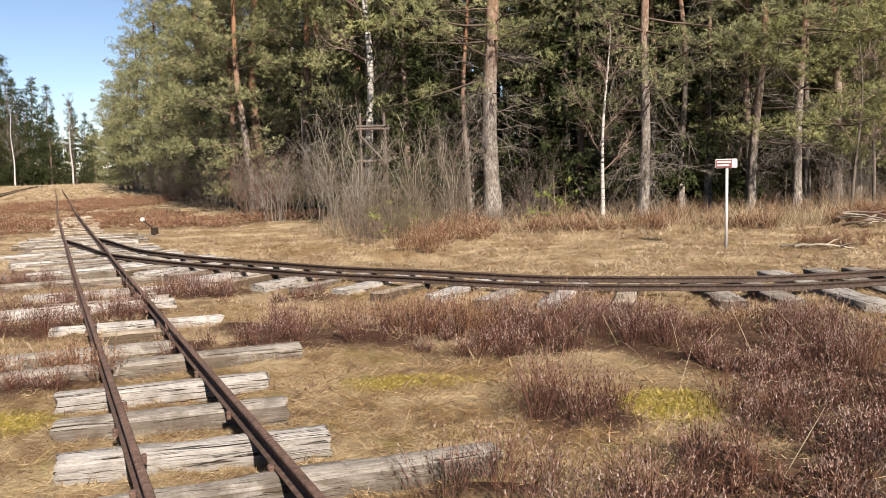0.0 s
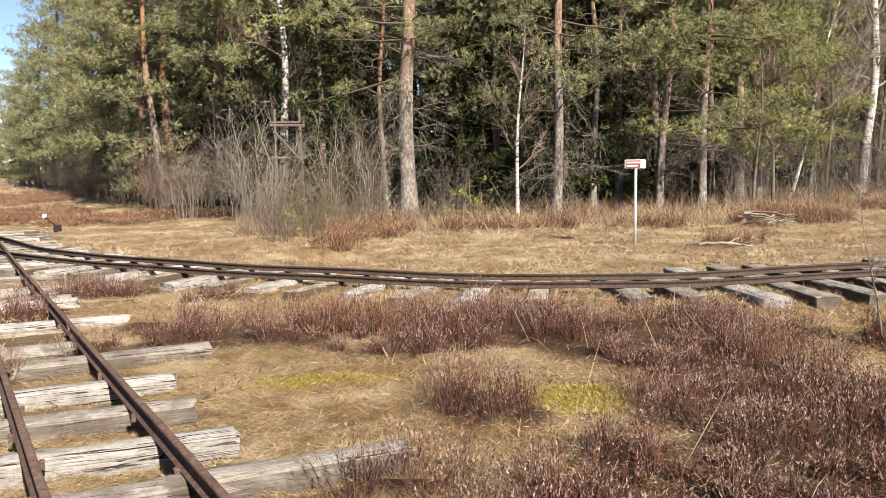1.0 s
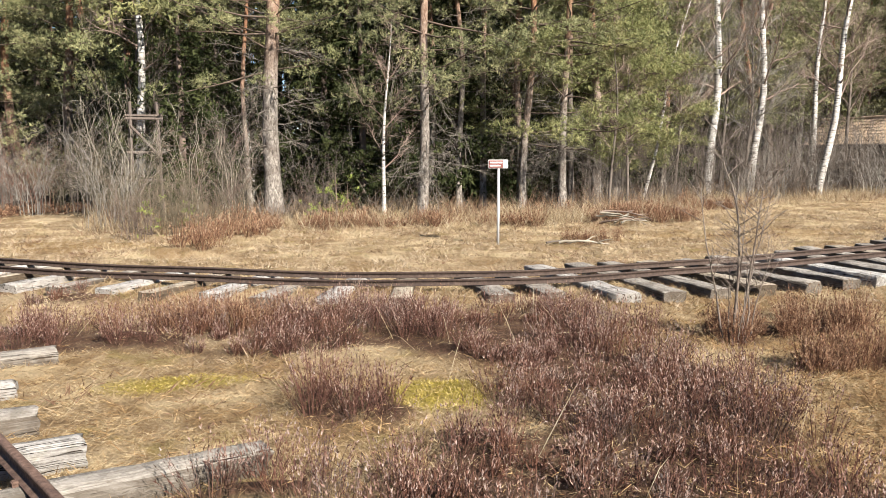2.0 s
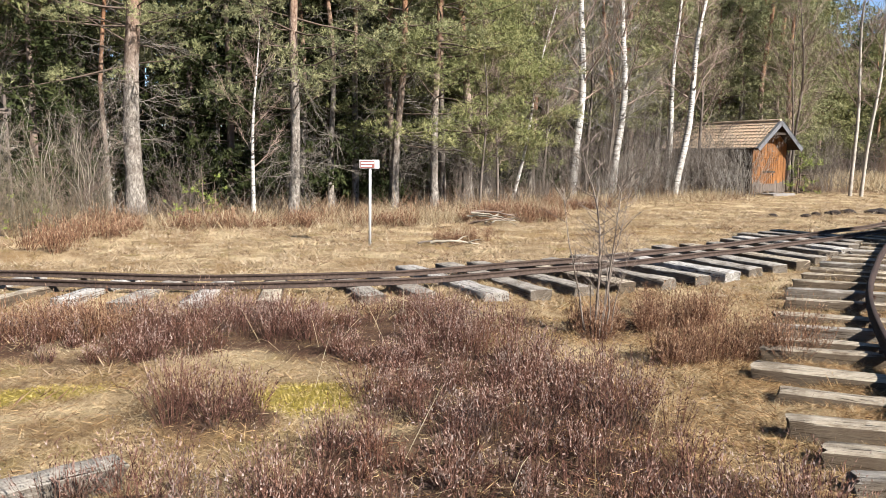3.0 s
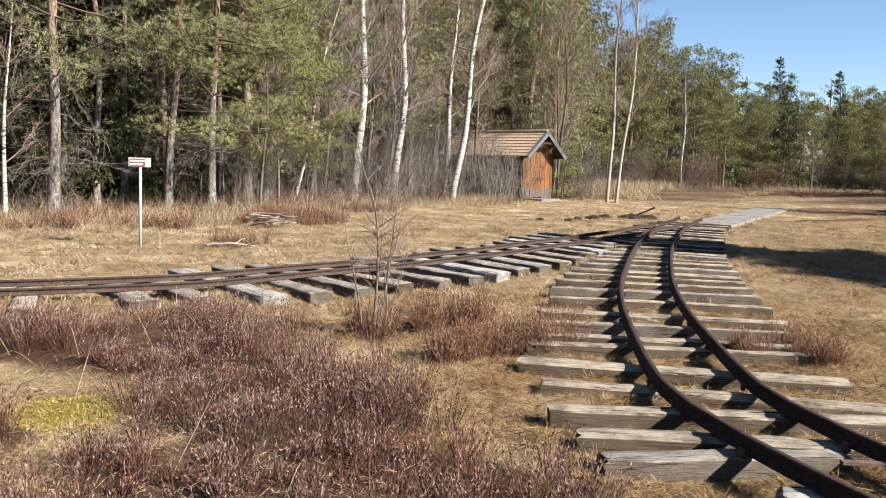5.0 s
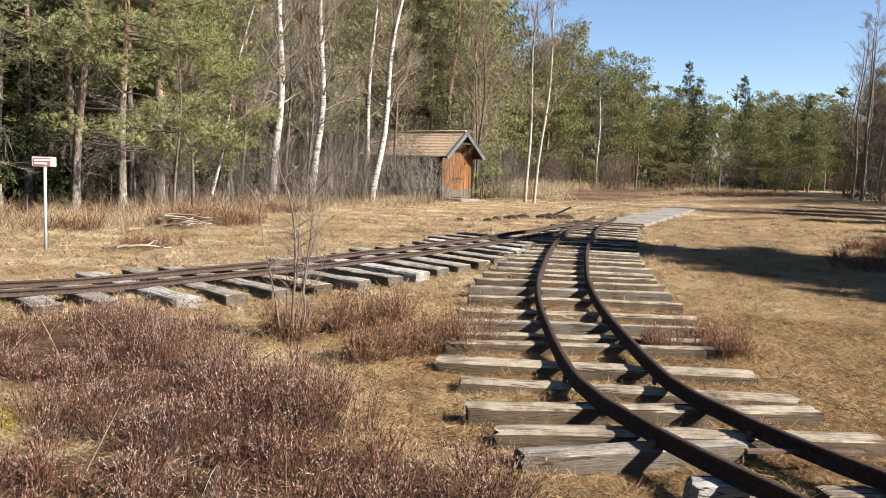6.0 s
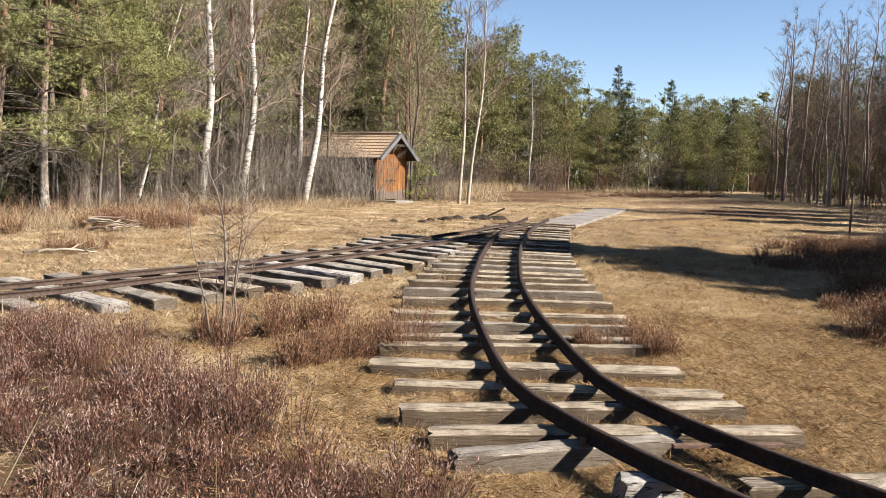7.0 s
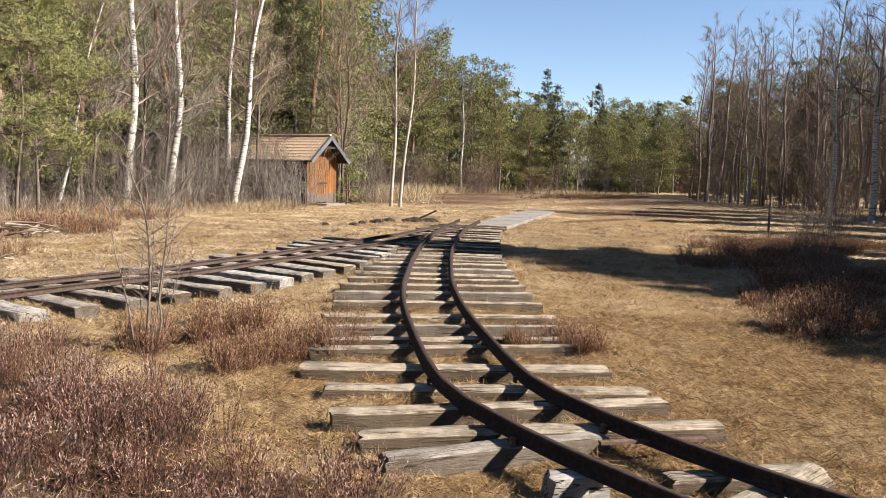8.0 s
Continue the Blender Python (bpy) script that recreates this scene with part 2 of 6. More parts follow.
REED = blade_material("pale_reed", [(0.0, (0.36, 0.25, 0.135)), (0.6, (0.64, 0.50, 0.305)), (1.0, (0.80, 0.69, 0.49))], 0.25)
MOSS = blade_material("bright_moss", [(0.0, (0.26, 0.19, 0.03)), (0.6, (0.54, 0.42, 0.07)), (1.0, (0.80, 0.64, 0.28))], 0.15, drift=((6.0, 0.50, 0.62, 0.6, (0.60, 0.44, 0.20)),))
HEATHER = blade_material("heather_shoots", [(0.0, (0.05, 0.021, 0.014)), (0.5, (0.155, 0.068, 0.048)), (1.0, (0.32, 0.175, 0.13))], 0.15,
                         drift=((2.2, 0.50, 0.64, 0.6, (0.24, 0.11, 0.06)), (3.4, 0.54, 0.66, 0.6, (0.115, 0.105, 0.09))))
HEATHER_TIPS = blade_material("spent_heather_flowers", [(0.0, (0.20, 0.105, 0.078)), (0.5, (0.43, 0.265, 0.21)), (0.85, (0.58, 0.42, 0.355)), (1.0, (0.70, 0.575, 0.51))], 0.2,
                              drift=((2.2, 0.52, 0.66, 0.5, (0.36, 0.19, 0.12)), (3.4, 0.54, 0.66, 0.5, (0.34, 0.31, 0.28))))
HEATHER_RED = blade_material("rust_brown_heather", [(0.0, (0.07, 0.03, 0.018)), (0.5, (0.26, 0.125, 0.07)), (1.0, (0.50, 0.30, 0.18))], 0.15)
HEATHER_RED_TIPS = blade_material("rust_brown_heather_tips", [(0.0, (0.16, 0.08, 0.045)), (0.5, (0.42, 0.235, 0.14)), (1.0, (0.70, 0.50, 0.34))], 0.2)
NEEDLE = needle_material("pine_needles", (0.09, 0.105, 0.05), (0.31, 0.32, 0.16), (0.60, 0.56, 0.30))
NEEDLE_YELLOW = needle_material("yellow_green_pine_needles", (0.09, 0.105, 0.045), (0.30, 0.315, 0.13), (0.60, 0.565, 0.26))
NEEDLE_YOUNG = needle_material("young_fir_needles", (0.16, 0.22, 0.05), (0.38, 0.46, 0.10), (0.62, 0.66, 0.22))
NEEDLE_FAR = needle_material("far_pine_needles", (0.07, 0.08, 0.032), (0.24, 0.245, 0.10), (0.50, 0.46, 0.21))
# dark spruce green, deepened further to paint in the wood's inner shade
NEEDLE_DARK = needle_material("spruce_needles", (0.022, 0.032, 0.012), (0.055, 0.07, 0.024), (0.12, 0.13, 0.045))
PINE_BARK = pine_bark_material()
BIRCH_BARK = birch_bark_material()
ASPEN_BARK = twig_material("pale_grey_bark", (0.34, 0.30, 0.25), (0.66, 0.60, 0.52))
TWIG_GREY = twig_material("grey_twigs", (0.10, 0.08, 0.066), (0.27, 0.225, 0.188))
TWIG_PINE = twig_material("pine_branches", (0.075, 0.055, 0.042), (0.22, 0.165, 0.125))
TWIG_BIRCH = twig_material("birch_twigs", (0.19, 0.135, 0.105), (0.44, 0.335, 0.27))
TWIG_PALE = twig_material("pale_dead_twigs", (0.20, 0.175, 0.15), (0.46, 0.42, 0.37))
TWIG_DEAD = twig_material("dead_pine_twigs", (0.13, 0.11, 0.09), (0.33, 0.29, 0.245))
TWIG_STEM = twig_material("pale_stems", (0.24, 0.21, 0.16), (0.56, 0.50, 0.40))
TWIG_SAPLING = twig_material("sapling_bark", (0.14, 0.10, 0.08), (0.42, 0.35, 0.29))
TWIG_OLIVE = twig_material("olive_twigs", (0.10, 0.083, 0.055), (0.27, 0.225, 0.155))
TWIG_BROWN = twig_material("brown_twigs", (0.14, 0.098, 0.078), (0.33, 0.25, 0.20))
TWIG_RED = twig_material("reddish_twigs", (0.15, 0.075, 0.055), (0.30, 0.17, 0.12))
BOARD_ORANGE = board_material("orange_boards", (0.10, 0.042, 0.017), (0.36, 0.15, 0.045), (0.60, 0.31, 0.11))
BOARD_DARK = board_material("dark_boards", (0.03, 0.022, 0.017), (0.085, 0.062, 0.045), (0.15, 0.11, 0.08))
TILE = plain_material("clay_tiles", (0.82, 0.55, 0.37), 0.85, vary=0.4, scale=5.0)
ZINC = plain_material("zinc_sheet", (0.32, 0.325, 0.345), 0.45, 0.6, 0.15)
STEEL = plain_material("galvanised_post", (0.72, 0.72, 0.72), 0.55, 0.2, 0.12)
WHITE_PAINT = plain_material("white_paint", (0.92, 0.90, 0.87), 0.5, 0.0, 0.08)
RED_PAINT = plain_material("red_paint", (0.30, 0.10, 0.085), 0.5, 0.0, 0.1)
CONCRETE = plain_material("pale_slab", (0.33, 0.305, 0.285), 0.85, 0.0, 0.18, 2.5)
BOARD_GREY = board_material("grey_weathered_boards", (0.09, 0.07, 0.058), (0.22, 0.175, 0.145), (0.36, 0.30, 0.25))
PEAT = plain_material("dark_peat", (0.04, 0.027, 0.02), 0.95, 0.0, 0.5, 6.0)

# ---------------------------------------------------------------- geometry helpers


class Geo:
    """Collects triangles of many small pieces into one mesh."""

    def __init__(self):
        self.v, self.f, self.slots, self.count, self.slot = [], [], [], 0, 0

    def add(self, v, f):
        v = np.asarray(v, np.float32).reshape(-1, 3)
        f = np.asarray(f, np.int32).reshape(-1, 3)
        self.v.append(v)
        self.f.append(f + self.count)
        self.slots.append(np.full(len(f), self.slot, np.int32))
        self.count += len(v)

    def tube(self, pts, radii, sides=5):
        pts = np.asarray(pts, float)
        n = len(pts)
        t = np.gradient(pts, axis=0)
        t /= np.linalg.norm(t, axis=1)[:, None] + 1e-9
        ref = np.array([1.0, 0.0, 0.0]) if abs(t[0, 0]) < 0.8 else np.array([0.0, 1.0, 0.0])
        a = np.cross(t, ref)
        a /= np.linalg.norm(a, axis=1)[:, None] + 1e-9
        b = np.cross(t, a)
        ang = np.arange(sides) * 2 * np.pi / sides
        ring = pts[:, None] + np.asarray(radii, float)[:, None, None] * (np.cos(ang)[None, :, None] * a[:, None] + np.sin(ang)[None, :, None] * b[:, None])
        i = np.arange(n - 1)[:, None] * sides
        j = np.arange(sides)[None]
        p0, p1 = i + j, i + (j + 1) % sides
        q0, q1 = p0 + sides, p1 + sides
        self.add(ring.reshape(-1, 3), np.concatenate([np.stack([p0, p1, q1], -1).reshape(-1, 3), np.stack([p0, q1, q0], -1).reshape(-1, 3)]))

    def blades(self, base, way, width, rng, mid_drop=None, face=None):
        """A narrow pointed blade from each base along way; bent in the middle where mid_drop is given, its flat side towards face."""
        base, way = np.asarray(base, float), np.asarray(way, float)
        n = len(base)
        if not n:
            return
        side = np.cross(way, rng.normal(size=(n, 3)) if face is None else face)
        side /= np.linalg.norm(side, axis=1)[:, None] + 1e-9
        side *= np.asarray(width, float).reshape(-1, 1) * 0.5
        if mid_drop is None:
            v = np.stack([base - side, base + side, base + way], 1)
            f = np.arange(3 * n).reshape(n, 3)
        else:
            m = base + way * 0.55
            tip = base + way
            m[:, 2] += mid_drop
            v = np.stack([base - side * 0.8, base + side * 0.8, m - side, m + side, tip], 1)
            k = np.arange(n)[:, None] * 5
            f = np.concatenate([k + [0, 1, 3], k + [0, 3, 2], k + [2, 3, 4]])
        self.add(v.reshape(-1, 3), f)

    def mesh(self, name, material, smooth=False):
        v, f = np.concatenate(self.v), np.concatenate(self.f)
        me = bpy.data.meshes.new(name)
        me.vertices.add(len(v))
        me.vertices.foreach_set("co", v.ravel())
        me.loops.add(f.size)
        me.loops.foreach_set("vertex_index", f.ravel())
        me.polygons.add(len(f))
        me.polygons.foreach_set("loop_start", np.arange(0, f.size, 3, dtype=np.int32))
        if smooth:
            me.polygons.foreach_set("use_smooth", np.ones(len(f), bool))
        for m in material if isinstance(material, tuple) else (material,):
            me.materials.append(m)
        me.polygons.foreach_set("material_index", np.concatenate(self.slots))
        me.update(calc_edges=True)
        return me


def thing(name, label, category, at=(0, 0, 0), turn=0.0, group=""):
    ob = new(name)
    ob.matrix_world = pose(*at, 0, 0, turn)
    return tagged(ob, label, category, group)


def child(name, me, parent, label="", m=None):
    ob = new(name, me)
    ob.parent = parent
    if m is not None:
        ob.matrix_local = m
    if label:
        tagged(ob, label)
    return ob


def part(name, bm, material, parent, label="", m=None, smooth=False):
    me = bpy.data.meshes.new(name)
    bm.to_mesh(me)
    bm.free()
    if smooth:
        me.polygons.foreach_set("use_smooth", np.ones(len(me.polygons), bool))
    me.materials.append(material)
    return child(name, me, parent, label, m)


def box(x0, x1, y0, y1, z0, z1, bevel=0.0, bm=None):
    bm = bm or bmesh.new()
    got = bmesh.ops.create_cube(bm, size=1.0, matrix=Matrix.Translation(((x0 + x1) / 2, (y0 + y1) / 2, (z0 + z1) / 2)) @ Matrix.Diagonal((x1 - x0, y1 - y0, z1 - z0, 1)))
    if bevel:
        es = list({e for v in got["verts"] for e in v.link_edges})
        bmesh.ops.bevel(bm, geom=es, offset=bevel, segments=2, affect="EDGES")
    return bm


def rod(p, q, r, sides=8, r2=None):
    bm = bmesh.new()
    p, q = Vector(p), Vector(q)
    m = Matrix.Translation((p + q) / 2) @ (q - p).to_track_quat("Z", "Y").to_matrix().to_4x4()
    bmesh.ops.create_cone(bm, cap_ends=True, segments=sides, radius1=r, radius2=r if r2 is None else r2, depth=(q - p).length, matrix=m)
    return bm


def smooth_curve(points, step=0.25):
    """Catmull-Rom through plan points, sampled evenly."""
    p = np.array(points, float)
    p = np.vstack([2 * p[0] - p[1], p, 2 * p[-1] - p[-2]])
    out = []
    for i in range(1, len(p) - 2):
        a, b, c, d = p[i - 1:i + 3]
        n = max(2, int(np.linalg.norm(c - b) / step))
        for u in np.arange(n) / n:
            out.append(0.5 * (2 * b + (c - a) * u + (2 * a - 5 * b + 4 * c - d) * u ** 2 + (3 * b - a - 3 * c + d) * u ** 3))
    out.append(p[-2])
    return np.array(out)


def offset_curve(c, d):
    t = np.gradient(c, axis=0)
    t /= np.linalg.norm(t, axis=1)[:, None]
    return c + d * np.stack([t[:, 1], -t[:, 0]], 1)


# ---------------------------------------------------------------- plan
AXIS_A = smooth_curve([(1.95, -2.7), (0.92, -0.54), (-0.10, 1.6), (-0.96, 3.40), (-2.43, 6.48), (-4.13, 10.03), (-7.0, 16.1), (-9.7, 21.8), (-15.1, 33.3), (-23.4, 51.3), (-40.0, 87.0)])
AXIS_B = smooth_curve([(-7.6, 17.4), (-6.35, 15.5), (-5.1, 13.72), (-3.6, 12.35), (-2.2, 11.23), (-0.6, 10.2), (0.73, 9.42), (1.95, 8.9), (3.0, 8.70),
                       (4.1, 8.72), (5.75, 8.94), (7.95, 9.4), (11.2, 10.35), (14.2, 11.35), (17.2, 12.5)])
AXIS_C = smooth_curve([(3.42, -3.0), (3.44, -1.0), (3.55, 0.2), (3.68, 0.83), (3.98, 1.68), (4.24, 2.23), (4.60, 2.82), (5.57, 3.82), (7.33, 5.42), (9.26, 6.93), (12.4, 9.2),
                       (16.8, 12.05), (20.2, 13.95)])

MOSS_SPOTS = [(1.36, 4.85, 0.25, 0.38), (-0.35, 5.65, 0.5, 0.2), (-2.75, 4.9, 0.3, 0.3)]
HEATH_SPOTS = [(0.7, 7.3, 1.6, 0.55), (2.3, 6.75, 1.4, 0.5), (2.3, 6.2, 1.05, 1.1), (2.4, 4.5, 0.85, 1.4), (0.60, 4.85, 0.18, 0.42), (0.96, 4.65, 0.13, 0.34), (1.45, 3.75, 0.42, 0.4), (1.6, 3.25, 1.0, 0.75), (2.1, 2.7, 0.78, 0.9),
               (1.0, 6.6, 0.9, 0.4), (-0.9, 7.0, 1.1, 0.4), (-2.85, 9.95, 0.7, 0.35), (-3.28, 8.7, 0.42, 0.6), (-3.98, 7.9, 0.6, 0.45), (-2.9, 5.75, 0.45, 0.3), (-1.8, 7.6, 0.5, 0.3),
               (-1.5, 9.3, 0.4, 0.2), (0.25, 3.6, 0.34, 0.1), (-4.6, 9.3, 0.8, 0.4), (-2.25, 6.9, 0.3, 0.35), (-6.6, 11.0, 1.2, 0.5)]
HEATH_RED_SPOTS = [(4.95, 6.0, 0.62, 0.42), (4.3, 5.95, 0.35, 0.3), (5.1, 4.5, 0.5, 0.26), (6.35, 3.3, 0.5, 0.34), (-0.1, 7.3, 0.7, 0.3), (4.2, 4.75, 0.5, 0.22), (-3.1, 5.9, 0.5, 0.3),
                   (6.2, 13.3, 0.5, 0.25)]
BROWN_SPOTS = [(8.0, 2.4, 4.6, 3.2), (15.0, 6.5, 5.0, 2.0), (22.0, 9.0, 7.0, 1.5), (4.4, 4.4, 0.8, 1.6), (30.0, 12.0, 9.0, 2.0), (-3.0, 15.5, 3.0, 0.8), (9.5, 13.8, 4.0, 0.7)]
HEATH_FAR_SPOTS = [(9.9, 1.9, 1.2, 0.65), (12.2, 2.6, 1.5, 0.75), (14.4, 3.0, 1.6, 0.9), (17.0, 4.5, 2.4, 1.2), (19.6, 5.2, 2.2, 1.2), (22.0, 4.6, 2.5, 1.1), (-12.0, 27.0, 3.0, 5.0), (-19.0, 42.0, 5.0, 10.0), (-6.5, 24.5, 3.0, 2.0), (60, 30, 9, 2.0)]
# bare reddish-brown peat far out
PEAT_SPOTS = [(44, 31, 7, 4.5), (37, 26.5, 5, 2.5), (53, 38, 8, 5.0), (37, 15.5, 5.5, 3.2), (50, 22, 9, 2.5), (28, 13.5, 3.0, 0.5)]


def spots(x, y, table, soft=0.35):
    """How far inside any of the patches the points lie: 1 inside, 0 outside, with ragged edges."""
    wob = 0.22 * np.sin(3.1 * x + 1.7 * np.sin(2.3 * y)) + 0.2 * np.sin(4.3 * y + 1.3 * np.sin(3.7 * x)) + 0.12 * np.sin(9.1 * x + 7.3 * y)
    best = np.zeros_like(x)
    for cx, cy, rx, ry in table:
        d = 1 - np.hypot((x - cx) / rx, (y - cy) / ry) + wob * 0.6
        best = np.maximum(best, np.clip(d / soft + 0.5, 0, 1))
    return best


# the forest's front edge, as a line in plan: behind it lies woodland
EDGE = np.array([(-60, 150), (-30, 84), (-17, 52), (-9.5, 34), (-5.5, 25), (-2.0, 19.5), (1.5, 19.5), (5.0, 19.3), (9.0, 19.0), (13.0, 22.5), (17.0, 24.5), (21.5, 25.5), (26.5, 29),
                 (31, 26), (36, 33), (48, 42), (62, 46), (64, 36), (95, 36)], float)


def behind_edge(x, y):
    """Distance into the wood behind its front edge (negative in the open)."""
    return y - np.interp(x, EDGE[:-2, 0], EDGE[:-2, 1])


def height(x, y):
    x, y = np.asarray(x, float), np.asarray(y, float)
    z = 0.022 * np.sin(1.9 * x + 1.1 * np.sin(1.3 * y)) * np.sin(1.6 * y + 0.8) + 0.012 * np.sin(5.3 * x + 2.0 * y) * np.sin(4.1 * y - 1.7 * x)
    # tufts and hollows of the turf
    near = np.clip(1.6 - np.hypot(x, y) / 26, 0, 1)
    z += near * (0.013 * np.sin(15.1 * x + 2.1 * np.sin(6.7 * y + 1.3 * x)) * np.sin(13.3 * y + 1.9 * np.sin(7.9 * x)) + 0.012 * np.sin(8.3 * x + 5.9 * y + 2.2 * np.sin(3.1 * y)) * np.sin(7.1 * y - 4.3 * x + 1.1))
    w = behind_edge(x, y)
    z += 0.22 * np.clip((w + 3.0) / 6.0, 0, 1) * np.clip(1 - np.hypot(x, y) / 90, 0, 1)
    z -= 0.35 * np.exp(-(((x + 0.45) / 0.5) ** 2 + ((y - 13.6) / 0.35) ** 2))
    z += 0.05 * spots(x, y, HEATH_SPOTS, 1.2)
    # ballast and turf lie high between the timbers of the crossing curve
    db = np.abs(y - np.interp(x, AXIS_B[:, 0], AXIS_B[:, 1]))
    dc = np.abs(y - np.interp(x, AXIS_C[20:, 0], AXIS_C[20:, 1])) * 0.75
    z += 0.035 * np.exp(-(dc / 1.0) ** 4) * np.clip((x - 3.6) / 0.6, 0, 1) * np.clip((18 - x) / 2, 0, 1) * (y > 0.9)
    z += 0.06 * np.exp(-(db / 1.25) ** 4) * np.clip((x + 3.5) / 2, 0, 1) * np.clip((6.0 - x) / 2.5, -0.3, 1) * (x < 13)
    return z


# ---------------------------------------------------------------- ground
def axis_samples(lo, hi, step, far):
    mid = np.arange(lo, hi, step)
    out, s, x = [], step, hi
    while x < far:
        out.append(x)
        s *= 1.09
        x += s
    low, s, x = [], step, lo - step
    while x > -far:
        low.append(x)
        s *= 1.09
        x -= s
    return np.array(low[::-1] + list(mid) + out)


def build_ground():
    xs, ys = axis_samples(-5, 11, 0.095, 1600), axis_samples(0.8, 12, 0.095, 1600)
    gx, gy = np.meshgrid(xs, ys)
    x, y = gx.ravel(), gy.ravel()
    z = height(x, y) * np.clip(2 - np.hypot(x, y) / 100, 0, 1)
    nx, ny = len(xs), len(ys)
    i = (np.arange(ny - 1)[:, None] * nx + np.arange(nx - 1)[None]).ravel()
    g = Geo()
    g.add(np.stack([x, y, z], 1), np.concatenate([np.stack([i, i + 1, i + nx + 1], 1), np.stack([i, i + nx + 1, i + nx], 1)]))
    me = g.mesh("ground", GROUND, True)
    zones = me.color_attributes.new("zones", "FLOAT_COLOR", "POINT")
    c = np.ones((len(x), 4), np.float32)
    c[:, 0] = spots(x, y, MOSS_SPOTS, 0.5)
    c[:, 1] = np.maximum(np.maximum(spots(x, y, HEATH_SPOTS, 0.5), spots(x, y, HEATH_RED_SPOTS, 0.5)), np.maximum(np.maximum(0.75 * spots(x, y, HEATH_FAR_SPOTS, 0.6), spots(x, y, PEAT_SPOTS, 0.8)), 0.15 * spots(x, y, BROWN_SPOTS, 1.2)))
    c[:, 3] = spots(x, y, BROWN_SPOTS, 1.2)
    c[:, 2] = np.clip((behind_edge(x, y) + 0.5) / 1.5, 0, 1)
    zones.data.foreach_set("color", c.ravel())
    tagged(new("ground", me), "dry straw-coloured heath with moss and brown patches", "ground", kind="structure")


build_ground()

# ---------------------------------------------------------------- railway
SLEEPER_TOP, RAIL_H = 0.125, 0.082
RAIL_PROFILE = [(-0.036, 0.0), (0.036, 0.0), (0.036, 0.007), (0.007, 0.016), (0.006, 0.052), (0.019, 0.060), (0.020, 0.076), (0.014, 0.082), (-0.014, 0.082), (-0.020, 0.076), (-0.019, 0.060),
                (-0.006, 0.052), (-0.007, 0.016), (-0.036, 0.007)]


def sweep_rail(c, z0=SLEEPER_TOP, tall=1.0):
    t = np.gradient(c, axis=0)
    t /= np.linalg.norm(t, axis=1)[:, None]
    nrm = np.stack([t[:, 1], -t[:, 0]], 1)
    prof = np.array(RAIL_PROFILE)
    k, n = len(prof), len(c)
    zz = z0 + 0.006 * np.sin(np.arange(n) * 0.35 + c[:, 0])
    v = np.zeros((n, k, 3))
    v[:, :, :2] = c[:, None] + nrm[:, None] * prof[None, :, 0, None]
    v[:, :, 2] = zz[:, None] + prof[None, :, 1] * tall
    i, j = np.arange(n - 1)[:, None] * k, np.arange(k)[None]
    p0, p1 = i + j, i + (j + 1) % k
    f = np.concatenate([np.stack([p0, p1, p1 + k], -1).reshape(-1, 3), np.stack([p0, p1 + k, p0 + k], -1).reshape(-1, 3)])
    caps = [(0, a, a + 1) for a in range(1, k - 1)] + [((n - 1) * k, (n - 1) * k + a + 1, (n - 1) * k + a) for a in range(1, k - 1)]
    g = Geo()
    g.add(v.reshape(-1, 3), np.concatenate([f, np.array(caps)]))
    return g


